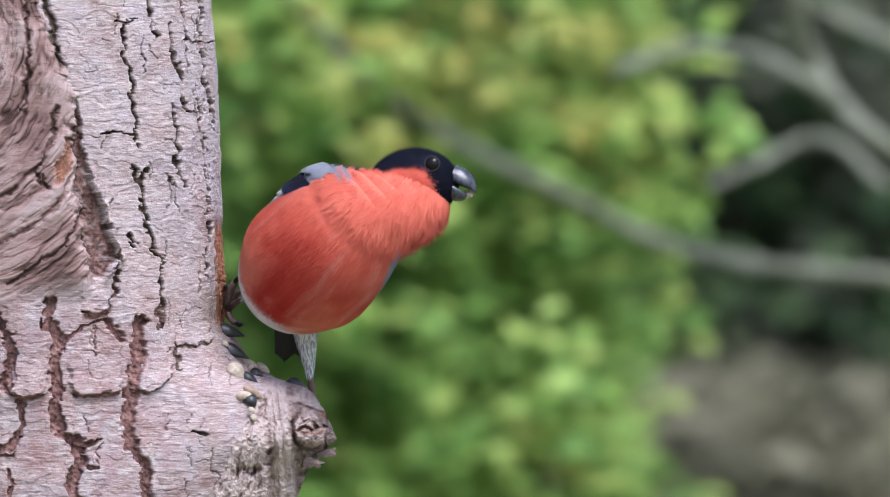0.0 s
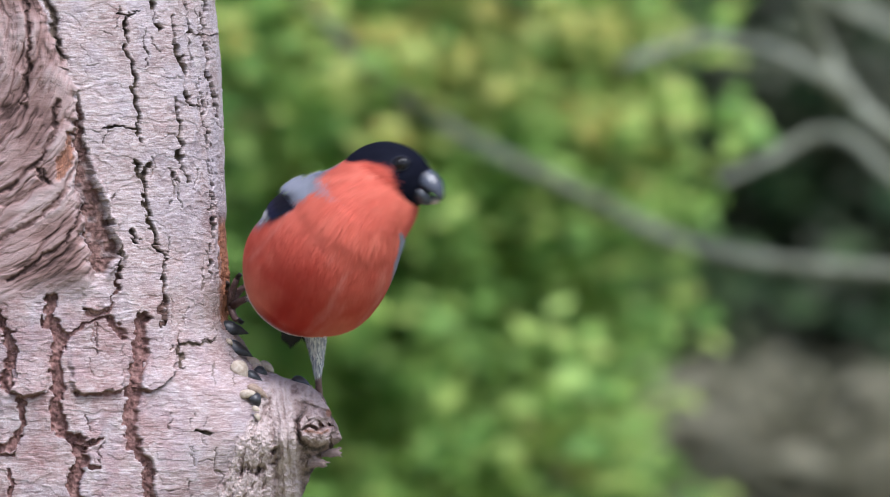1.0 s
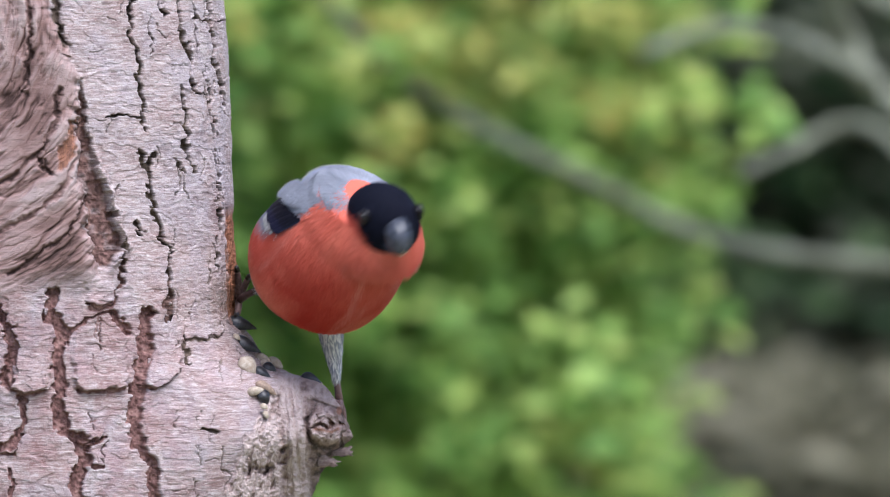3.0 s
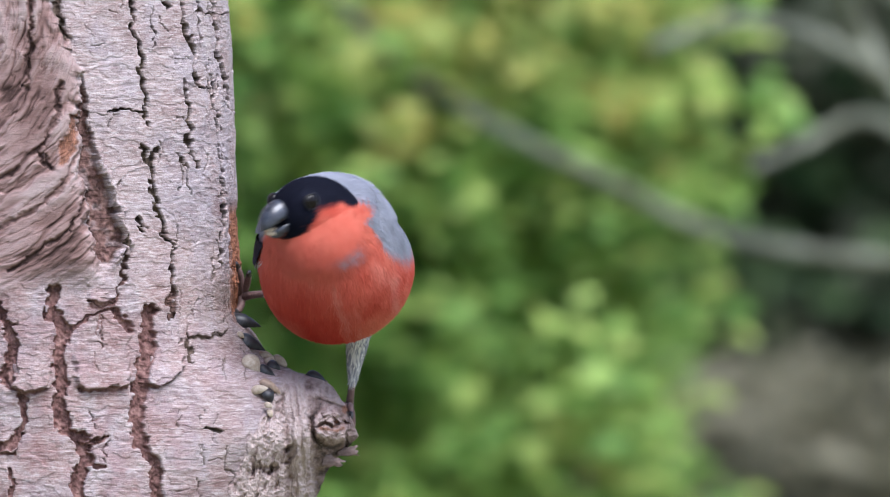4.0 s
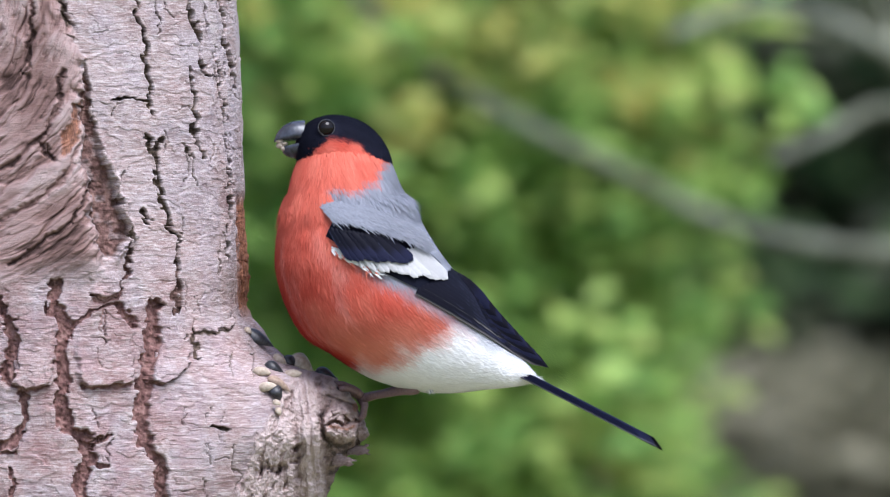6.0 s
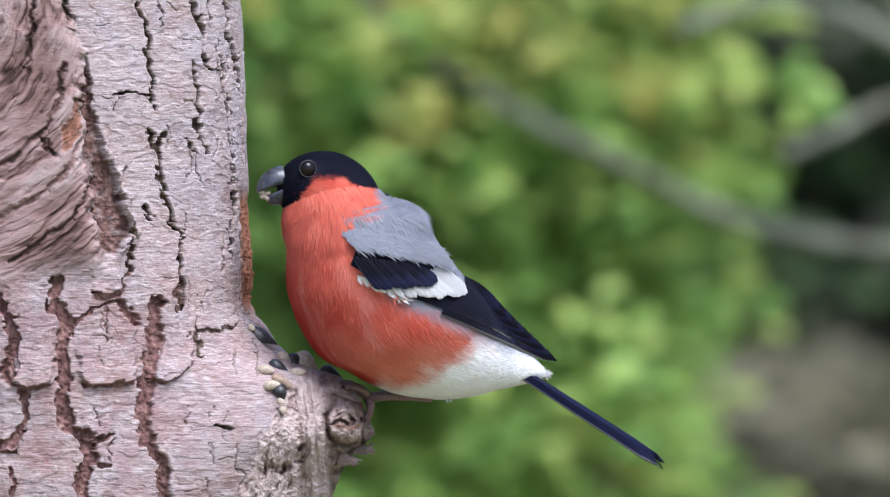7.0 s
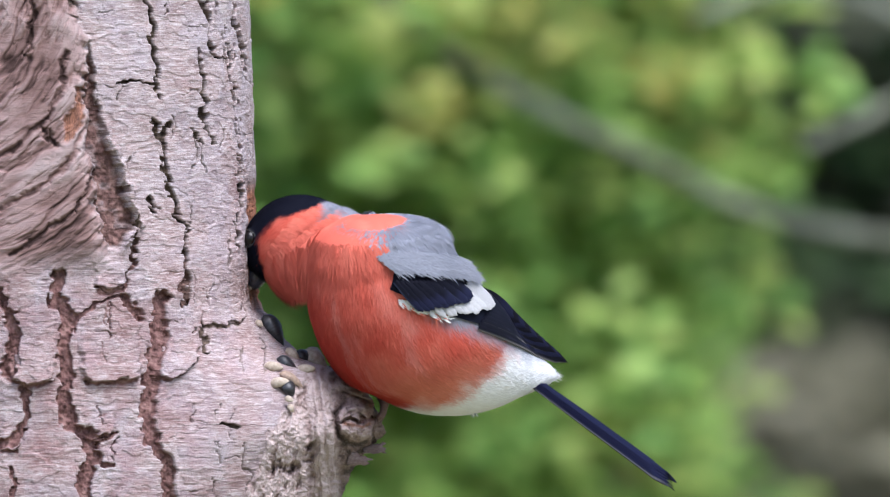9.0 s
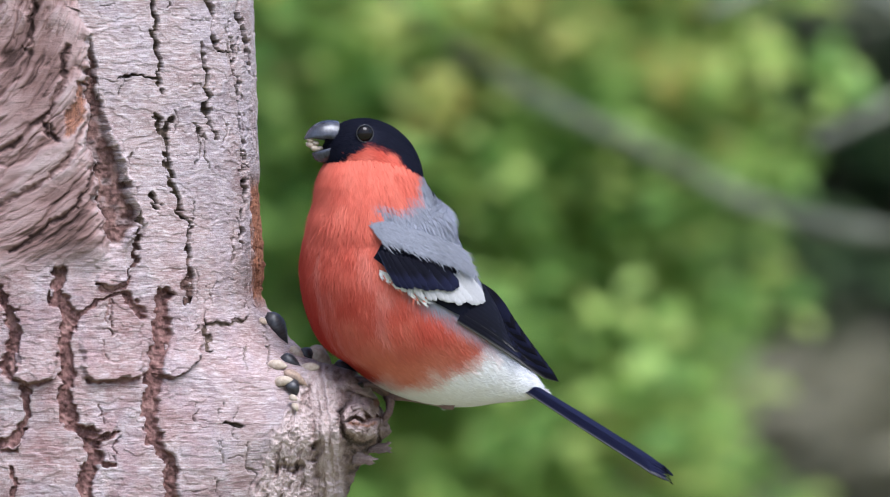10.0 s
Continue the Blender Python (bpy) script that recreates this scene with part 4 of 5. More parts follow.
def star_surface(centre, blobs, rows_n=56, sides=64, k=14.0):
    """A closed skin round centre: the smooth union of ellipsoids (u, v, ru, rv, rw, lean) in the side view."""
    th = np.linspace(0.001, np.pi - 0.001, rows_n)[:, None]
    a = np.linspace(0, 2 * np.pi, sides, endpoint=False)[None, :]
    # poles fore and aft
    d = np.stack([-np.cos(th) + 0 * a, -np.sin(th) * np.cos(a), np.sin(th) * np.sin(a)], -1)
    lo, hi = np.zeros(d.shape[:2]), np.full(d.shape[:2], 260.0)
    for _ in range(26):
        mid = (lo + hi) / 2
        u, v, w = centre[0] + d[..., 0] * mid, centre[1] + d[..., 1] * mid, d[..., 2] * mid
        total = 0
        for bu, bv, ru, rv, rw, lean in blobs:
            c, s = math.cos(math.radians(lean)), math.sin(math.radians(lean))
            x, y = (u - bu) * c + (v - bv) * s, -(u - bu) * s + (v - bv) * c
            total = total + np.exp(-k * (np.sqrt((x / ru) ** 2 + (y / rv) ** 2 + (w / rw) ** 2) - 1))
        inside = total > 1
        lo, hi = np.where(inside, mid, lo), np.where(inside, hi, mid)
    return centre[0] + d[..., 0] * lo, centre[1] + d[..., 1] * lo, d[..., 2] * lo


NECK = (622, 322)
QH = Q * 1.04


def head_space(u, v, w=0.0):
    return np.stack([(NECK[0] - u) * QH, w * QH + 0 * u, (NECK[1] - v) * QH], -1)


def build_bill(head, upper):
    """One half of the short, deep, rounded bill."""
    verts, faces, n, sides = [], [], 16, 18
    for i in range(n):
        s = i / (n - 1)
        fade = math.sqrt(max(0.0, 1 - s ** 2.3))
        for k in range(sides):
            a = math.pi * k / (sides - 1)
            half = 23 * fade ** 1.1 + 1.0
            if upper:
                rise = (31 * fade + 1.5) * math.sin(a) ** 0.9
                u, v = 536 - 48 * s, 251 + 3 * s + 6 * s ** 3 - rise
            else:
                rise = (23 * fade + 1.5) * math.sin(a) ** 0.9
                u, v = 540 - 40 * s, 256 + 6 * s + rise
            verts.append(Vector(head_space(np.array(u), np.array(v), half * math.cos(a))))
    for i in range(n - 1):
        for k in range(sides - 1):
            a = i * sides + k
            faces.append((a, a + 1, a + sides + 1, a + sides))
        faces.append((i * sides, (i + 1) * sides, (i + 2) * sides - 1, (i + 1) * sides - 1))
    faces.append(tuple(range((n - 1) * sides, n * sides)))
    name = "upper_bill" if upper else "lower_bill"
    return part(name, mesh_of(name, verts, faces, BILL), None, head, "short stout slate-black bill half")


def ball(centre, radii, n=16, m=24):
    verts, faces = [], []
    for i in range(n + 1):
        t = math.pi * i / n
        for j in range(m):
            a = 2 * math.pi * j / m
            verts.append(Vector(centre) + Vector((radii[0] * math.sin(t) * math.cos(a), radii[1] * math.sin(t) * math.sin(a), radii[2] * math.cos(t))))
    for i in range(n):
        for j in range(m):
            faces.append((i * m + j, i * m + (j + 1) % m, (i + 1) * m + (j + 1) % m, (i + 1) * m + j))
    return verts, faces


def build_head(bird):
    u, v, w = star_surface((610, 290), [(602, 268, 79, 63, 62, 12), (632, 286, 58, 54, 58, 30), (624, 312, 72, 56, 68, 0)])
    pos = head_space(u, v, w)
    head = part("head", mesh_of("head", pos.reshape(-1, 3).tolist(), grid_faces(*u.shape), FEATHER, head_colour(u, v, w).reshape(-1, 3)), None, bird,
                "head with glossy black cap and rosy cheeks")
    p, nrm, flow, _ = surface_samples(pos, 34000, 8)
    nrm = nrm * np.sign(np.sum(nrm * (p - pos.reshape(-1, 3).mean(0)), 1, keepdims=True))
    uu, vv, ww = NECK[0] - p[:, 0] / QH, NECK[1] - p[:, 2] / QH, p[:, 1] / QH
    flow = np.stack([-np.ones(len(p)), 0 * uu, -np.clip((uu - 560) / 90, 0.15, 1.3)], -1)
    col = head_colour(uu, vv, ww)
    keep = np.hypot(uu - 570, vv - 233) > 17
    tagged(part("plumage", blades("plumage", p[keep], nrm[keep], flow[keep], np.where(vv > 305, 0.0042, 0.0027)[keep], 0.00026, 0.018, col[keep], 9, 0.035), None, head, "short dense head feathers"), kind="stuff")
    build_bill(head, True)
    jaw = build_bill(head, False)
    for s in (1, -1):
        c = head_space(np.array(570.0), np.array(234.0), s * 50.0)
        vs, fs = ball(c, (0.0025, 0.0019, 0.0025))
        eye = part("eye", mesh_of("eye", vs, fs, EYE_GLASS), None, head, "glossy black eye")
        ring = [Vector(c) + Vector((0.0025 * math.cos(a), s * 0.0008, 0.0025 * math.sin(a))) for a in np.linspace(0, 2 * math.pi, 33)]
        vs, fs = tube(ring, [0.00015] * 33, 6)
        part("eyelid", mesh_of("eyelid", vs, fs, EYE_RIM), None, eye, "thin grey eye ring")
    # crumbs of kernel that stick to the bill
    rng = random.Random(5)
    for k, (cu, cv, r) in enumerate(((500, 266, 9), (508, 270, 9), (497, 259, 7), (506, 262, 6), (515, 268, 6))):
        vs, fs = ball(head_space(np.array(float(cu)), np.array(float(cv)), rng.uniform(-10, 10)), (r * Q, r * Q * 0.8, r * Q * 0.6), 6, 8)
        part("seed_crumb", mesh_of("seed_crumb", vs, fs, KERNEL), None, head, "pale crumb of seed on the bill")
    return head, jaw


NECK_FOOT, NECK_HEAD = (600, 390), (613, 298)
NECK_STEPS = (0.06, 0.24, 0.42, 0.60, 0.78, 0.96)


def neck_place(s):
    return tuple(a + (b - a) * s for a, b in zip(NECK_FOOT, NECK_HEAD))


def build_neck(bird):
    """The loose feathered neck between head and shoulders: overlapping rings that follow the head's turns."""
    pieces = []
    for k, s in enumerate(NECK_STEPS):
        cu, cv = neck_place(s)
        half, wide, tall = 121 - 35 * s - 5 * math.sin(math.pi * s), 112 - 38 * s, 96 - 24 * s
        th = np.linspace(0.01, np.pi - 0.01, 26)[:, None]
        a = np.linspace(0, 2 * np.pi, 56, endpoint=False)[None, :]
        du, dv, w = half * np.sin(th) * np.cos(a), -tall * np.cos(th) + 0 * a, wide * np.sin(th) * np.sin(a)
        pos = np.stack([-du * Q, w * Q, -dv * Q], -1)
        neck = part("neck", mesh_of("neck", (pos * np.array((0.94, 0.94, 0.62))).reshape(-1, 3).tolist(), grid_faces(*du.shape), FEATHER, body_colour(cu + du, cv + dv, w).reshape(-1, 3)), None, bird,
                    "thick rosy neck, grey at the nape")
        p, nrm, _, (row, col) = surface_samples(pos, 20000, 18 + k)
        keep = np.abs(p[:, 2]) < 0.42 * tall * Q
        p, row, col = p[keep], row[keep], col[keep]
        nrm = p * np.array((1, 1, 0)) / np.array((half, wide, tall)) ** 2
        nrm = nrm / np.linalg.norm(nrm, axis=1, keepdims=True) + np.array((0, 0, 0.32))
        nrm = nrm / np.linalg.norm(nrm, axis=1, keepdims=True)
        streak = 1.1 * (fbm(col / 1.6 + 3.1, row / 12 + 2 * s, 93, 3) - 0.40)
        cols = body_colour(cu - p[:, 0] / Q, cv - p[:, 2] / Q, p[:, 1] / Q, streak)
        flow = np.tile(np.array([[-0.3, 0, -1.0]]), (len(p), 1))
        tagged(part("plumage", blades("plumage", p, nrm, flow, 0.0048, 0.00024, 0.018, cols, 19 + k, 0.035), None, neck, "soft neck feathers"), kind="stuff")
        pieces.append(neck)
    return pieces


def neck_poses(m, h):
    """World poses of the neck's rings between the body's pose m and the head's pose h."""
    a, d = m @ prof(*NECK_FOOT), h @ Vector(((NECK[0] - NECK_HEAD[0]) * QH, 0, (NECK[1] - NECK_HEAD[1]) * QH))
    span = (d - a).length
    up = (m.to_3x3() @ Vector((-0.1, 0, 1))).normalized() * span
    top = (h.to_3x3() @ Vector((-0.1, 0, 1))).normalized() * span
    qa, qb = m.to_quaternion(), h.to_quaternion()
    out = []
    for s in NECK_STEPS:
        p = a * (2 * s ** 3 - 3 * s * s + 1) + up * 0.25 * (s ** 3 - 2 * s * s + s) + d * (3 * s * s - 2 * s ** 3) + top * 0.4 * (s ** 3 - s * s)
        out.append(Matrix.Translation(p) @ qa.slerp(qb, s ** 1.8).to_matrix().to_4x4())
    return out


ROWS_FINE = smooth_rows(RINGS, 200)


def body_side(u, v):
    """Distance from the midplane to the skin of the body at a place of the side view."""
    lean = np.radians(ROWS_FINE[:, 4])
    du, dv = u - ROWS_FINE[:, 0], v - ROWS_FINE[:, 1]
    along = du * np.sin(lean) - dv * np.cos(lean)
    q = -du * np.cos(lean) - dv * np.sin(lean)
    i = int(np.argmin(np.abs(along) + 0.3 * np.hypot(du, dv)))
    k = 1 - (q[i] / ROWS_FINE[i, 2]) ** 2
    return ROWS_FINE[i, 3] * math.sqrt(max(k, 0.0))


def vane(a, b, half, side, lift, c0, c1, edge=None, root=(0, 0), bend=0.0, floor=9.0, c_at=0.6):
    """One feather from a to b in the side view, laid over the flank; colours from base to tip, and a pale edge."""
    verts, faces, cols, n, m = [], [], [], 12, 7
    ax, ay = b[0] - a[0], b[1] - a[1]
    ln = math.hypot(ax, ay)
    nx, ny = -ay / ln, ax / ln
    for i in range(n + 1):
        s = i / n
        w = half * min(1, 0.55 + 1.2 * s) * math.sqrt(max(0.0, 1 - max(0, (s - 0.72) / 0.28) ** 2.4)) + 0.3
        for j in range(m):
            f = 2 * j / (m - 1) - 1
            u = a[0] + ax * s + nx * (w * f + bend * math.sin(math.pi * s))
            v = a[1] + ay * s + ny * (w * f + bend * math.sin(math.pi * s))
            y = max(body_side(u, v), floor * (1 - 0.45 * s)) + lift + 1.2 * (1 - f * f) + 1.5 * s
            verts.append((np.array((660 - u, side * y, 510 - v)) - np.array((660 - root[0], 0, 510 - root[1]))) * Q)
            k = step(c_at - 0.12, c_at + 0.12, np.array(s))
            c = np.array(c0) * (1 - k) + np.array(c1) * k
            if edge is not None and f > 0.95:
                c = np.array(edge)
            cols.append(c)
    for i in range(n):
        for j in range(m - 1):
            k = i * m + j
            faces.append((k, k + 1, k + m + 1, k + m))
    # a thin underside gives the vane a thickness
    count = len(verts)
    under = [p + np.array((0, -side * 1.3 * Q, 0)) for p in verts]
    verts += under
    cols += [c * 0.8 for c in cols[:count]]
    faces += [(a3 + count, b3 + count, c3 + count, d3 + count) for d3, c3, b3, a3 in list(faces)]
    return mesh_of("feather", verts, faces, QUILL, np.array(cols))


SHOULDER = (560, 405)
# flight feathers that spread when the wings open: feather, hinge in the wing, share of the spread
FAN = []


def build_wing(bird, side):
    """A folded wing: flight feathers under white-tipped and dark coverts."""
    wing = part("wing_left" if side > 0 else "wing_right", vane((548, 405), (760, 500), 34, side, 4, INK, INK, root=SHOULDER, floor=14), None, bird,
                "folded blue-black wing with a white bar")
    ink, navy = (0.006, 0.006, 0.011), (0.011, 0.012, 0.030)
    for k in range(10):
        f = k / 9
        a = (700 + 72 * f, 514 - 32 * f)
        b = (962 - 108 * f, 652 - 100 * f)
        quill = part("flight_feather", vane(a, b, 12.5 - 2 * f, side, 5.5 + 6 * f, ink, navy if k % 2 else ink, edge=(0.10, 0.095, 0.09) if k in (0, 2) else (0.02, 0.02, 0.035), root=SHOULDER, bend=-6), None, wing, "blue-black flight feather")
        FAN.append((quill, Vector(((SHOULDER[0] - a[0]) * Q, 0, (SHOULDER[1] - a[1]) * Q)), 1 - f))
    rng = random.Random(31)
    for k in range(16):
        f = k / 15
        a = (592 + 110 * f, 454 - 12 * f)
        b = (604 + 160 * f + rng.uniform(-5, 5), 479 + 17 * f + rng.uniform(-3, 3))
        part("covert", vane(a, b, 3 + 8 * f, side, 10 + 3 * f + 0.4 * (k % 3), WHITE * 0.36, WHITE * rng.uniform(0.40, 0.50), root=SHOULDER, c_at=0.3), None, wing, "white-tipped covert")
    for k in range(14):
        f = k / 13
        a = (546 + 92 * f, 408 + 14 * f)
        b = (580 + 112 * f + rng.uniform(-4, 4), 462 + 3 * f + rng.uniform(-4, 3))
        part("covert", vane(a, b, 7 + 2 * f, side, 13 + 3 * f + 0.5 * (k % 3), ink, navy, edge=(0.03, 0.033, 0.06), root=SHOULDER), None, wing, "blue-black covert")
    # loose grey shoulder feathers that hang over the wing, and the pale fringe below it
    gen = np.random.default_rng(33)
    m = 4600
    t, d = gen.random(m), gen.random(m)
    u = 544 + 182 * t - 16 * d + gen.normal(0, 2, m)
    v = 388 + 52 * t ** 1.5 - 30 * d + gen.normal(0, 3, m)
    y = np.array([max(body_side(p, q), 12.0) for p, q in zip(u, v)]) + 17 + 3 * (1 - d)
    base = np.stack([(SHOULDER[0] - u) * Q, side * y * Q, (SHOULDER[1] - v) * Q], -1)
    nrm = np.tile(np.array([[0.1, side * 1.0, 0.35]]), (m, 1))
    nrm /= np.linalg.norm(nrm, axis=1, keepdims=True)
    flow = np.tile(np.array([[-0.8, 0, -0.75]]), (m, 1)) + gen.normal(0, 0.12, (m, 3))
    tagged(part("shoulder_plumage", blades("shoulder_plumage", base, nrm, flow, 0.0032, 0.00024, 0.0, np.tile(GREY, (m, 1)), 34), None, wing, "loose grey shoulder feathers"), kind="stuff")
    m = 130
    t = 0.65 * gen.random(m)
    u, v = 548 + 120 * t, 440 + 58 * t ** 0.8 + gen.normal(0, 3, m)
    y = np.array([max(body_side(p, q), 12.0) for p, q in zip(u, v)]) + 7
    base = np.stack([(SHOULDER[0] - u) * Q, side * y * Q, (SHOULDER[1] - v) * Q], -1)
    nrm = np.tile(np.array([[0.1, side * 1.0, 0.1]]), (m, 1))
    flow = np.tile(np.array([[-0.8, 0, -0.5]]), (m, 1)) + gen.normal(0, 0.2, (m, 3))
    pale = np.where(gen.random((m, 1)) < 0.7, WHITE * 0.85, ROSE)
    tagged(part("fringe", blades("fringe", base, nrm, flow, 0.0030, 0.0005, 0.05, pale, 35), None, wing, "pale feather fringe"), kind="stuff")
    return wing


TAIL_ROOT = (850, 632)


def build_tail(bird):
    tail = None
    for k in range(10):
        f = (k - 4.5) / 4.5
        verts, cols, faces, n, m = [], [], [], 12, 5
        for i in range(n + 1):
            s = i / n
            for j in range(m):
                g = 2 * j / (m - 1) - 1
                ln = 342 - 16 * (1 - abs(f)) - 10 * s * g * np.sign(f) * (s > 0.9)
                along = ln * s - 4 * g * g * (s > 0.95)
                half = 15 * min(1, 0.5 + s) * math.sqrt(max(0.02, 1 - max(0, (s - 0.88) / 0.12) ** 3))
                y = f * (8 + 17 * s) + half * g
                zz = -abs(f) * 6 + 2.5 * (1 - g * g) - 4 * s * s + 1.3 * (4.5 - abs(k - 4.5))
                verts.append(np.array((-along * 0.934, y, -along * 0.358 + zz)) * Q)
                cols.append((0.05, 0.05, 0.055) if (abs(f) > 0.95 and g * f > 0.4) else (0.007, 0.008, 0.024))
        for i in range(n):
            for j in range(m - 1):
                q = i * m + j
                faces.append((q, q + 1, q + m + 1, q + m))
        count = len(verts)
        verts += [p - np.array((0, 0, 1.2 * Q)) for p in verts]
        cols += [(0.008, 0.008, 0.012)] * count
        faces += [tuple(x + count for x in reversed(fc)) for fc in list(faces)]
        me = mesh_of("tail_feather", verts, faces, QUILL, np.array(cols))
        if tail is None:
            tail = part("tail", me, None, bird, "long blue-black tail")
        else:
            part("tail_feather", me, None, tail)
    return tail


def build_leg(bird, name):
    """Lower leg, foot at the origin, pointing up along z."""
    pts = [(0, 0, 0.0005), (0.0002, 0, 0.005), (0, 0, 0.010), (0.0, 0, 0.0145), (-0.0003, 0, 0.0170), (-0.0008, 0, 0.0195)]
    vs, fs = tube(pts, [0.0014, 0.00115, 0.0011, 0.0013, 0.0016, 0.0010], 10)
    leg = part(name, mesh_of("leg", vs, fs, SHANK), None, bird, "thin brown scaly leg")
    return leg


def build_thigh(bird, name):
    """Downy thigh that hangs from the hip at the origin down along -z."""
    rng = np.random.default_rng(12)
    vs, fs = tube([(0, 0, 0.002), (0, 0, -0.004), (0, 0, -0.011), (0, 0, -0.018)], [0.0046, 0.0036, 0.0020, 0.0009], 14)
    thigh = part(name, mesh_of("thigh", vs, fs, FEATHER, np.tile(WHITE * 0.8, (len(vs), 1))), None, bird, "downy white thigh")
    m = 1100
    t, a = rng.uniform(0, 1, m), rng.uniform(0, 2 * np.pi, m)
    r = 0.0008 + 0.0034 * t ** 0.9
    base = np.stack([r * np.cos(a), r * np.sin(a), -0.018 + 0.018 * t], -1)
    nrm = np.stack([np.cos(a), np.sin(a), 0 * a], -1)
    flow = np.tile(np.array([[0, 0, -1.0]]), (m, 1))
    col = np.where((rng.random(m) < 0.5)[:, None], GREY[None, :] * 1.4, WHITE[None, :] * 0.85)
    tagged(part("plumage", blades("plumage", base, nrm, flow, 0.0032, 0.0005, 0.04, col, 13), None, thigh, "downy white thigh feathers"), kind="stuff")
    return thigh


def build_foot(bird, name):
    """Four clasping toes round a perch; toes point along x, sole down."""
    foot = None
    for k, (yaw, ln) in enumerate(((-24, 0.0085), (0, 0.0105), (24, 0.0085), (180, 0.008))):
        c, s = math.cos(radians(yaw)), math.sin(radians(yaw))
        course = [(0, 0.0006), (0.35, 0.0012), (0.7, 0.0006), (1.0, -0.0012)] if yaw < 180 else [(0, 0.0006), (0.25, -0.0014), (0.36, -0.0040), (0.30, -0.0072)]
        pts = [(c * f * ln, s * f * ln, z) for f, z in course]
        vs, fs = tube(pts, [0.0013, 0.0012, 0.0011, 0.0009], 9)
        me = mesh_of("toe", vs, fs, SHANK)
        if foot is None:
            foot = part(name, me, None, bird, "brown scaly clasping foot")
        else:
            part("toe", me, None, foot)
        end = Vector(pts[-1])
        pts = [end, end + Vector((c * 0.0014, s * 0.0014, -0.0012)), end + Vector((c * 0.0020, s * 0.0020, -0.0034))]
        if yaw == 180:
            pts[1:] = [end + Vector((0, 0, -0.0018)), end + Vector((0.0012, 0, -0.0042))]
        vs, fs = tube(pts, [0.0010, 0.0008, 0.0001], 7)
        part("claw", mesh_of("claw", vs, fs, CLAW), None, foot, "dark curved claw")
    return foot


bird = tagged(new("bullfinch"), "male bullfinch with red breast, black cap, grey back and white rump", "bird")
BODY = build_body(bird)
HEAD, JAW = build_head(bird)
COLLAR = build_neck(bird)
WING_L, WING_R = build_wing(bird, 1), build_wing(bird, -1)
TAIL = build_tail(bird)
LEG_L, LEG_R = build_leg(bird, "leg_left"), build_leg(bird, "leg_right")
THIGH_L, THIGH_R = build_thigh(bird, "thigh_left"), build_thigh(bird, "thigh_right")
FOOT_L, FOOT_R = build_foot(bird, "foot_left"), build_foot(bird, "foot_right")


# ---- what moves: the bird and its parts ----
def turn(yaw, pitch, roll):
    """Heading: yaw 180 faces along -x; pitch lifts the bill; roll leans to its right."""
    return (Matrix.Rotation(radians(yaw), 4, "Z") @ Matrix.Rotation(radians(-pitch), 4, "Y") @ Matrix.Rotation(radians(roll), 4, "X"))


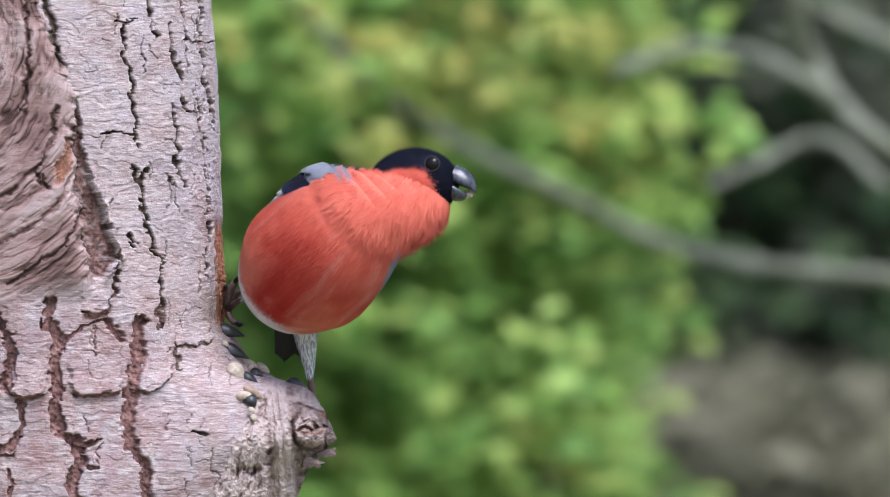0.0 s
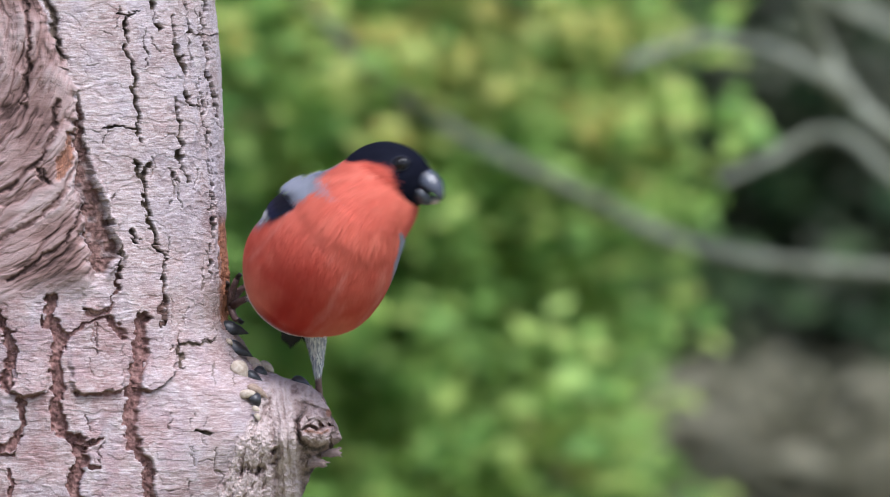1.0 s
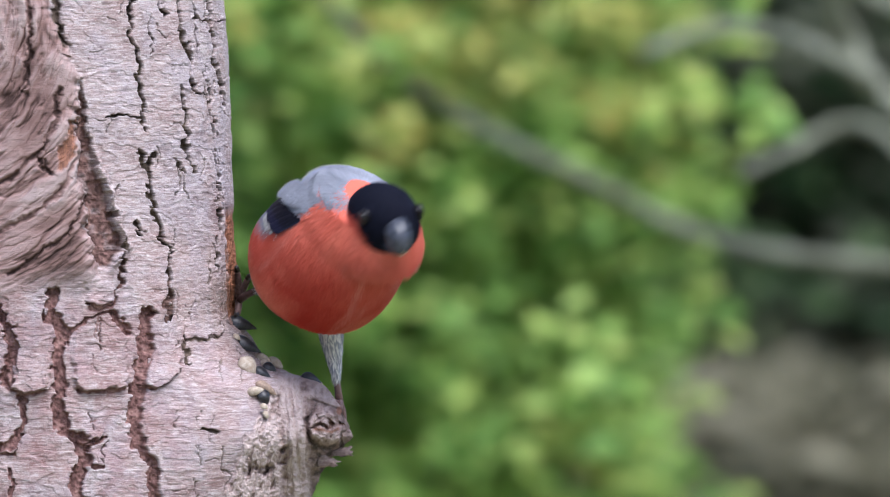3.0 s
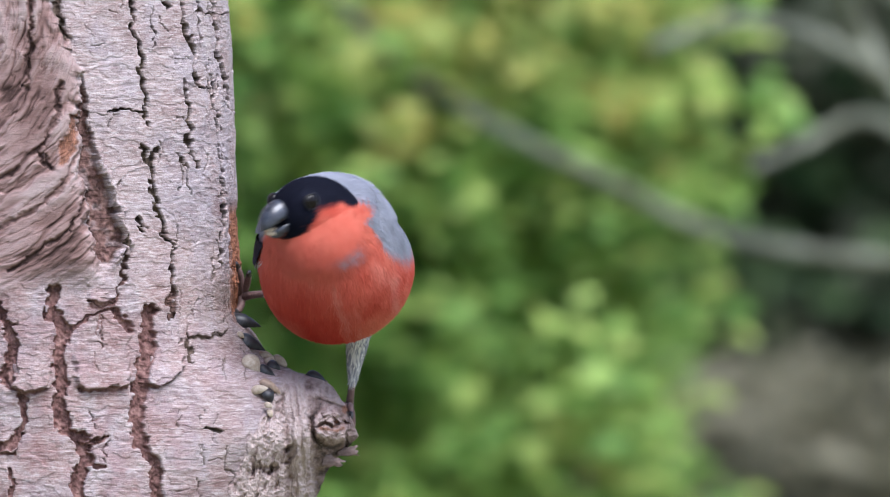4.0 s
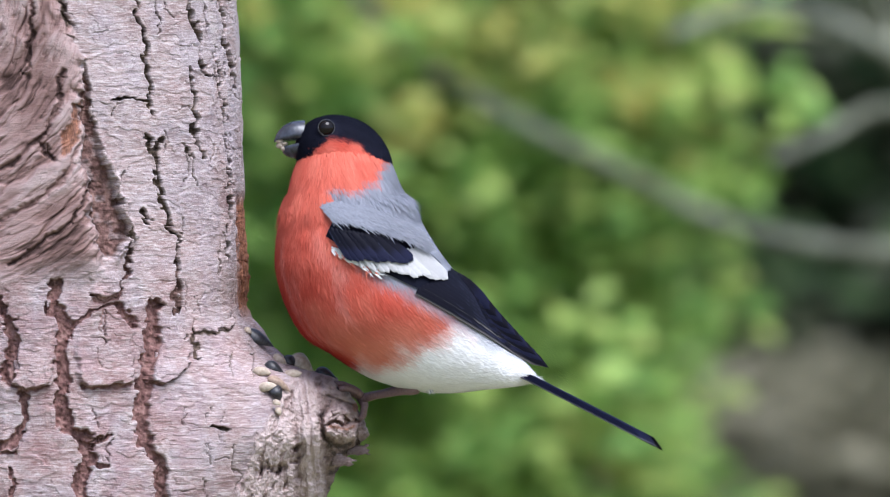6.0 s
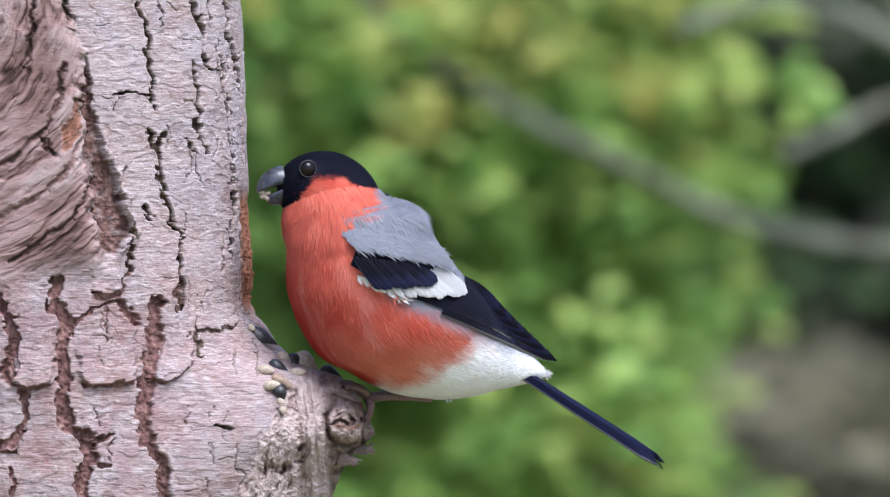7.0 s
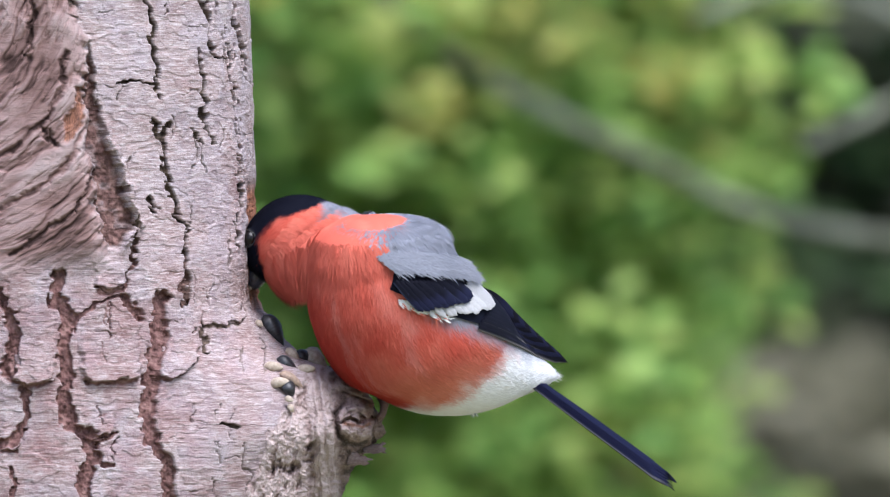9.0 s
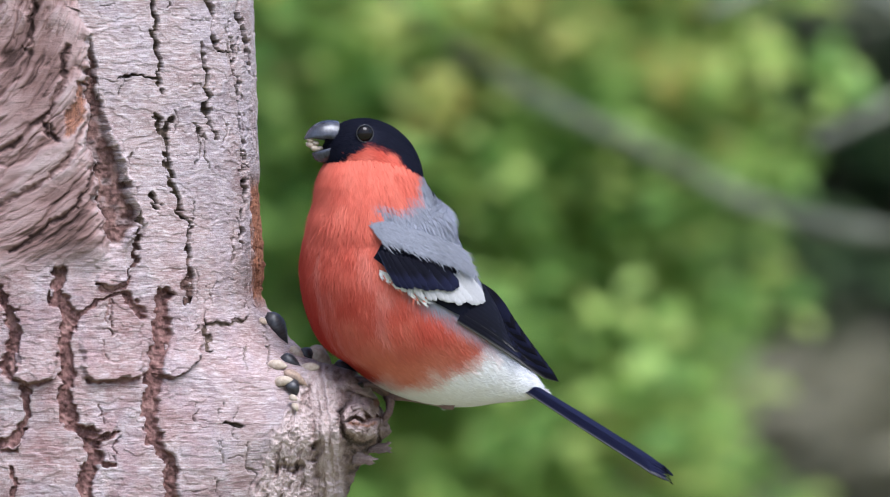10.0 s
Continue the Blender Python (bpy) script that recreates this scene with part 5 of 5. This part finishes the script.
# seconds; body place (u, v, depth in mm), yaw, pitch, roll
BODY_ROWS = [
    (0.0, 561.3, 447.6, -6.0, 263.8, -9.4, -43.5),
    (0.1, 560.4, 448.3, -6.0, 263.8, -9.4, -43.5),
    (0.3, 541.7, 451.1, -6.0, 284.2, -43.9, -11.6),
    (0.6, 537.0, 459.9, -6.0, 274.2, -53.9, 6.4),
    (0.75, 535.6, 460.8, -6.0, 274.2, -53.9, 6.4),
    (0.9, 550.1, 462.5, -6.0, 269.0, -35.6, -19.6),
    (1.1, 559.4, 457.9, -6.0, 264.6, -11.1, -40.5),
    (1.6, 552.2, 463.5, -6.0, 268.6, -21.8, -35.5),
    (2.0, 556.8, 455.5, -6.0, 271.8, -26.7, -31.6),
    (2.7, 554.7, 450.7, -6.0, 273.4, -28.1, -29.6),
    (3.5, 539.5, 476.1, -6.0, 276.4, -50.5, 0.5),
    (3.8, 551.1, 468.4, -6.0, 258.4, -50.5, 0.5),
    (3.9, 547.4, 471.8, -6.0, 264.4, -48.5, 0.5),
    (4.0, 557.4, 478.5, -6.0, 259.0, -37.4, -0.5),
    (4.2, 564.7, 468.8, -6.0, 278.8, -35.0, -11.3),
    (4.3, 637.9, 452.4, -6.0, 275.2, -9.6, -25.1),
    (4.4, 641.7, 457.7, -6.0, 273.2, -9.6, -29.1),
    (4.5, 621.5, 459.1, -6.0, 265.1, -12.6, -22.5),
    (4.6, 599.8, 458.3, -6.0, 249.1, 17.7, -5.3),
    (4.7, 612.8, 472.8, -6.0, 241.1, 19.7, 0.7),
    (4.8, 616.6, 482.7, -6.0, 239.1, 19.7, 2.7),
    (4.9, 667.5, 416.0, -6.0, 239.8, 19.6, 10.7),
    (5.0, 705.3, 479.6, -6.0, 220.8, 15.6, 10.7),
    (5.1, 627.3, 510.1, -6.0, 200.7, -4.3, 3.2),
    (5.2, 605.4, 526.9, -6.0, 190.7, -2.1, -0.5),
    (5.5, 604.3, 535.3, -6.0, 188.0, -0.8, -1.8),
    (5.7, 604.3, 525.2, -6.0, 190.0, 1.2, -1.8),
    (6.6, 622.6, 552.8, -6.0, 196.0, -1.1, -4.3),
    (6.8, 624.7, 583.4, -6.0, 207.0, -10.2, -9.5),
    (6.95, 619.3, 556.1, -6.0, 202.0, -6.1, -10.3),
    (7.2, 615.3, 557.2, -6.0, 202.0, -1.1, -13.3),
    (7.5, 612.6, 558.4, -6.0, 202.0, 0.9, -13.3),
    (8.6, 609.9, 562.9, -6.0, 203.0, 1.9, -13.3),
    (8.8, 622.9, 585.3, -6.0, 216.1, -9.6, -9.3),
    (8.92, 635.0, 593.6, -6.0, 215.1, -11.6, -9.3),
    (9.0, 634.2, 593.9, -6.0, 215.1, -11.6, -9.3),
    (9.1, 613.1, 578.7, -6.0, 204.2, -8.8, -10.7),
    (9.3, 606.4, 571.0, -6.0, 203.7, -3.5, -13.4),
    (9.6, 611.5, 561.9, -6.0, 205.4, 1.2, -15.5),
    (10.0, 611.4, 563.5, -6.0, 206.4, 1.2, -15.5),
]
# seconds; shift of the neck from its rest (u, v, depth in mm), yaw, pitch, roll of the head
HEAD_ROWS = [
    (0.0, 27.0, 36.2, 9.0, 347.0, -14.0, -10.7),
    (0.1, 21.1, -2.0, 9.0, 353.5, -26.1, -0.7),
    (0.2, 58.7, 42.7, -0.7, 326.0, -33.1, 2.7),
    (0.3, 33.1, 69.5, -12.4, 302.5, -62.2, 6.0),
    (0.4, 45.4, 59.7, -12.4, 299.5, -64.2, 6.0),
    (0.6, 16.9, 123.0, -14.4, 194.5, -55.2, -66.0),
    (0.7, 21.8, 123.7, -14.4, 196.5, -55.2, -64.0),
    (0.8, 35.0, 74.7, -4.7, 286.0, -30.1, -2.3),
    (0.9, -8.5, 92.2, -4.7, 286.0, -30.1, -2.3),
    (1.0, 1.0, 21.3, 7.0, 330.5, -26.1, -10.7),
    (1.2, -26.7, 35.3, 8.6, 343.9, -19.0, -9.8),
    (1.45, -20.7, 29.0, 8.2, 346.9, -19.1, -8.6),
    (1.6, -11.1, 39.1, 5.9, 332.7, -36.7, 6.2),
    (1.7, -11.5, 33.5, 5.7, 335.9, -35.1, 6.6),
    (1.9, -12.5, 36.9, 7.4, 352.3, -20.0, -6.4),
    (2.2, -4.5, 41.2, 6.8, 357.9, -13.3, -5.0),
    (2.5, 6.4, 47.3, 6.8, 359.9, -9.3, -5.0),
    (2.7, 3.7, 46.1, 6.8, 359.9, -11.3, -5.0),
    (3.3, 25.6, 143.4, -11.5, 224.9, -57.5, 19.5),
    (3.8, -27.7, 69.1, -7.5, 172.9, -76.5, 19.5),
    (3.9, 13.2, 132.3, -7.5, 189.9, -27.5, 19.5),
    (4.0, 9.7, 84.1, -0.9, 218.0, -20.0, -0.7),
    (4.1, 39.1, 107.1, -11.5, 258.9, -14.5, 19.5),
    (4.2, 8.1, 95.2, -7.6, 266.2, -19.1, 11.6),
    (4.3, 25.2, 25.8, -3.7, 266.4, -25.6, 3.8),
    (4.4, -20.3, 30.9, -3.7, 263.4, -25.6, 3.8),
    (4.5, -11.9, 31.2, -3.1, 210.1, 16.8, 16.4),
    (4.6, -33.7, 5.3, -0.2, 188.6, 3.1, 17.9),
    (4.7, -29.9, -1.5, 1.8, 186.6, 1.1, 17.9),
    (4.8, -8.0, -0.4, 1.8, 188.6, 1.1, 17.9),
    (4.9, -49.2, 39.5, -1.9, 209.1, -4.0, 20.4),
    (5.0, -87.8, -4.5, -1.9, 205.1, -9.0, 20.4),
    (5.1, -8.7, 11.6, 1.2, 196.6, -13.4, 12.9),
    (5.2, -8.8, 10.9, 2.7, 186.5, 1.9, 9.2),
    (5.3, -4.9, 22.0, 3.2, 179.7, 6.0, 8.0),
    (5.5, -3.4, 14.0, 3.2, 177.7, 6.0, 8.0),
    (5.7, -15.0, 7.7, 3.2, 181.7, 13.0, 8.0),
    (6.6, -25.7, 39.6, 5.2, 190.3, -13.3, 5.4),
    (6.8, -78.4, 62.1, 4.6, 166.0, -52.2, 9.9),
    (6.92, -42.8, 41.2, 5.2, 192.3, -11.3, 5.4),
    (7.0, -44.9, 45.0, 5.2, 190.3, -7.3, 5.4),
    (7.2, -45.5, 43.2, 5.2, 186.3, -3.3, 5.4),
    (7.5, -32.2, 20.5, 5.2, 186.3, -2.3, 5.4),
    (8.0, -35.9, 28.7, 5.2, 186.3, -0.3, 5.4),
    (8.3, -43.0, 19.4, 5.2, 188.3, 2.7, 5.4),
    (8.6, -42.6, 20.2, 5.2, 188.3, -0.3, 5.4),
    (8.7, -20.0, 24.4, 5.5, 165.0, -24.0, 11.0),
    (8.8, -64.2, 38.6, 11.5, 167.0, -50.0, 11.0),
    (8.92, -107.2, 60.8, 21.5, 167.0, -52.0, 11.0),
    (9.0, -106.9, 59.2, 21.5, 167.0, -52.0, 11.0),
    (9.1, -28.5, 29.5, 4.5, 191.4, -14.3, 4.9),
    (9.2, -35.1, 44.1, 3.8, 192.5, -7.3, 4.4),
    (9.4, -39.3, 46.6, 2.3, 194.8, -8.1, 3.4),
    (9.6, -50.3, 3.3, 0.9, 195.0, 4.9, 2.4),
    (9.8, -43.3, 9.3, 0.9, 195.0, 8.9, 2.4),
    (10.0, -35.6, 20.1, 0.9, 195.0, 12.9, 2.4),
]
# seconds; how far the bill is open, in degrees
BILL_ROWS = [
    (0.0, 6), (0.5, 0), (1.1, 4), (1.4, 10), (1.8, 4), (2.2, 14), (2.5, 18), (2.7, 12), (3.3, 0), (4.2, 8), (4.9, 10), (5.5, 12), (5.7, 10),
    (6.6, 0), (7.0, 6), (7.5, 16), (8.0, 10), (8.5, 14), (8.7, 0), (9.2, 6), (9.6, 16), (10.0, 20),
]
# seconds; yaw, pitch, roll of the tail
TAIL_ROWS = [
    (0.0, 267, 3, 0),
    (4.2, 270, 2, 0),
    (4.4, 277, 0, 0),
    (4.5, 290, 6, 0),
    (4.6, 254, 8, 0),
    (4.8, 254, 8, 0),
    (4.9, 246, 20, 0),
    (5.0, 198, 26, 0),
    (5.1, 182, 8, 0),
    (5.5, 180, 0, 0),
    (5.7, 182, 4, 0),
    (6.8, 181, 12, -14),
    (7.5, 181, 9, -18),
    (8.8, 181, 10, -18),
    (9.0, 181, 15, -18),
    (9.3, 183, 10, -18),
    (10.0, 183, 11, -18),
]
# seconds; left foot (u, v, depth in mm), yaw, pitch, roll; right foot the same
FOOT_ROWS = [
    (0.0, 550.0, 702.0, 20, 235, 0, 0, 402.0, 545.0, 20, 300, 70, 0),
    (4.6, 578.3, 731.2, 22, 250, 0, 0, 399.5, 543.0, 20, 250, 70, 0),
    (4.82, 576.4, 731.6, 22, 220, 0, 0, 398.1, 544.1, 20, 230, 70, 0),
    (4.9, 610.9, 702.1, 10, 200, 0, 0, 555.3, 581.5, 10, 215, 20, 0),
    (5.0, 585.9, 734.7, 4, 180, 0, 0, 573.0, 711.6, 20, 180, 10, 0),
    (5.1, 583.2, 715.5, 2, 180, 30, 0, 579.5, 715.5, 22, 180, 20, 0),
    (5.5, 579.7, 716.3, 2, 180, 32, 0, 576.0, 716.3, 22, 180, 20, 0),
    (10.0, 586.7, 718.9, 2, 180, 32, 0, 582.4, 718.9, 22, 180, 20, 0),
]
# seconds; how far the wings are raised from the back, how far the tips droop (degrees), how far the left one is tucked in (0 to 1)
WING_ROWS = [
    (0.0, 0, 0, 1),
    (0.4, 0, 4, 1),
    (0.6, 0, 30, 1),
    (0.75, 0, 30, 1),
    (0.9, 0, 5, 1),
    (2.7, 0, 0, 1),
    (3.5, 0, 28, 1),
    (3.8, 0, 30, 1),
    (4.0, 0, 18, 1),
    (4.2, 3, 0, 0.6),
    (4.35, 3, 0, 0.6),
    (4.6, 0, 0, 0),
    (4.8333, 0, 0, 0),
    (4.8667, 42, 0, 0),
    (4.9333, 98, 0, 0),
    (4.9667, 82, 0, 0),
    (5.0333, 8, 0, 0),
    (5.0667, 34, 0, 0),
    (5.1333, 4, 0, 0),
    (5.2, 0, 0, 0),
    (10.0, 0, 0, 0),
]


def between(rows, t):
    """Values at t, eased between the rows."""
    if t <= rows[0][0]:
        return rows[0][1:]
    for a, b in zip(rows[:-1], rows[1:]):
        if t <= b[0]:
            f = (t - a[0]) / (b[0] - a[0])
            f = f * f * (3 - 2 * f)
            return [p + (q - p) * f for p, q in zip(a[1:], b[1:])]
    return rows[-1][1:]


def motions():
    times = sorted({round(k / 15, 4) for k in range(151)} | {round(k / 30, 4) for k in range(144, 158)} | {r[0] for r in BODY_ROWS + HEAD_ROWS})
    keys = {ob: [] for ob in (bird, HEAD, JAW, *COLLAR, TAIL, WING_L, WING_R, LEG_L, LEG_R, THIGH_L, THIGH_R, FOOT_L, FOOT_R)}
    neck, root, shoulder = prof(*NECK), prof(*TAIL_ROOT), prof(*SHOULDER)
    for t in times:
        u, v, y, *angles = between(BODY_ROWS, t)
        m = Matrix.Translation(plan(u, v, y / 1000)) @ turn(*angles)
        keys[bird].append((t, m))
        back = m.inverted()
        u, v, y, *angles = between(HEAD_ROWS, t)
        place = m @ neck + Vector((u * UNIT, y / 1000, -v * UNIT))
        h = Matrix.Translation(place) @ turn(*angles)
        keys[HEAD].append((t, back @ h))
        hinge = Vector(((NECK[0] - 548) * QH, 0, (NECK[1] - 254) * QH))
        keys[JAW].append((t, Matrix.Translation(hinge) @ Matrix.Rotation(radians(between(BILL_ROWS, t)[0]), 4, "Y") @ Matrix.Translation(-hinge)))
        for piece, ring in zip(COLLAR, neck_poses(m, h)):
            keys[piece].append((t, back @ ring))
        keys[TAIL].append((t, back @ Matrix.Translation(m @ root) @ turn(*between(TAIL_ROWS, t))))
        lift, droop, tuck = between(WING_ROWS, t)
        full = lift
        for wing, s in ((WING_L, 1), (WING_R, -1)):
            lift = full if s > 0 else 0.45 * full
            k = tuck if s > 0 else 0.35 * tuck
            open_k = min(1, lift / 40)
            spot = shoulder + Vector((-0.004 * k - 0.013 * open_k, s * (0.006 * open_k - 0.004 * k), 0.004 * k + 0.005 * open_k))
            keys[wing].append((t, Matrix.Translation(spot) @ Matrix.Rotation(radians(-s * lift * 0.5), 4, "Z") @ Matrix.Rotation(radians(lift * 0.6 - droop), 4, "Y")))
        feet = between(FOOT_ROWS, t)
        for leg, thigh, foot, f, s in ((LEG_L, THIGH_L, FOOT_L, feet[:6], 1), (LEG_R, THIGH_R, FOOT_R, feet[6:], -1)):
            spot = plan(f[0], f[1], f[2] / 1000)
            keys[foot].append((t, back @ Matrix.Translation(spot) @ turn(*f[3:])))
            k = min(1, max(0, (t - 4.95) / 0.15))
            hip = m @ prof(690 + 50 * k, 600 + 86 * k, s * 0.006)
            way = (hip - spot).to_track_quat("Z", "X").to_matrix().to_4x4()
            keys[leg].append((t, back @ Matrix.Translation(spot) @ way))
            hung = spot + way.to_3x3() @ Vector((0, 0, 0.0285))
            inside = m @ prof(700, 590, s * 0.005)
            sunk = (inside - m @ prof(735, 660, s * 0.005)).to_track_quat("Z", "X")
            keys[thigh].append((t, back @ Matrix.Translation(hung.lerp(inside, k)) @ way.to_quaternion().slerp(sunk, k).to_matrix().to_4x4()))
    for ob, rows in keys.items():
        walk(ob, rows)
    for quill, hinge, share in FAN:
        rows = []
        for t in [0.0] + [round(k / 30, 4) for k in range(144, 158)] + [10.0]:
            spread = radians((22 * share - 30 * (1 - share)) * min(1, between(WING_ROWS, t)[0] / 35))
            rows.append((t, Matrix.Translation(hinge) @ Matrix.Rotation(spread, 4, "Y") @ Matrix.Translation(-hinge)))
        walk(quill, rows)
    # seeds that the bird pushes about
    walk(WHITE_ONE, [(0.0, seed_pose(420, 659, -12.5, 58)), (4.05, seed_pose(420, 659, -12.5, 58)), (4.25, seed_pose(486, 661, 6, 38)), (10.0, seed_pose(486, 661, 6, 38))])
    walk(GRAIN_A, [(0.0, seed_pose(440, 641, 4.5, 20)), (4.05, seed_pose(440, 641, 4.5, 20)), (4.2, seed_pose(420, 672, -19, 6)), (10.0, seed_pose(420, 672, -19, 6))])
    walk(GRAIN_B, [(0.0, seed_pose(463, 649, 8, 35)), (4.05, seed_pose(463, 649, 8, 35)), (4.2, seed_pose(469, 676, -11.5, -8)), (10.0, seed_pose(469, 676, -11.5, -8))])
    walk(DARK, [(0.0, seed_pose(452, 659, -2, 22)), (4.05, seed_pose(452, 659, -2, 22)), (4.25, seed_pose(464, 658, 4, 75)), (10.0, seed_pose(464, 658, 4, 75))])
    walk(LEANING, [(0.0, seed_pose(413, 619, 1, 22)), (8.85, seed_pose(413, 619, 1, 22)), (8.95, seed_pose(422, 616, 5, 58)), (10.0, seed_pose(422, 616, 5, 58))])
    drop = [(0.0, seed_pose(404, 584, 12, 12)), (4.8, seed_pose(404, 584, 12, 12)), (4.86, seed_pose(430, 575, 34, 60)), (4.95, seed_pose(470, 640, 52, 150))]
    drop += [(5.1, seed_pose(520, 1100, 70, 230)), (5.3, seed_pose(560, 3000, 85, 310)), (5.5, seed_pose(590, 6300, 95, 370)), (5.6, seed_pose(600, 8835, 100, 380)), (10.0, seed_pose(600, 8835, 100, 380))]
    walk(FALLEN, drop)


motions()
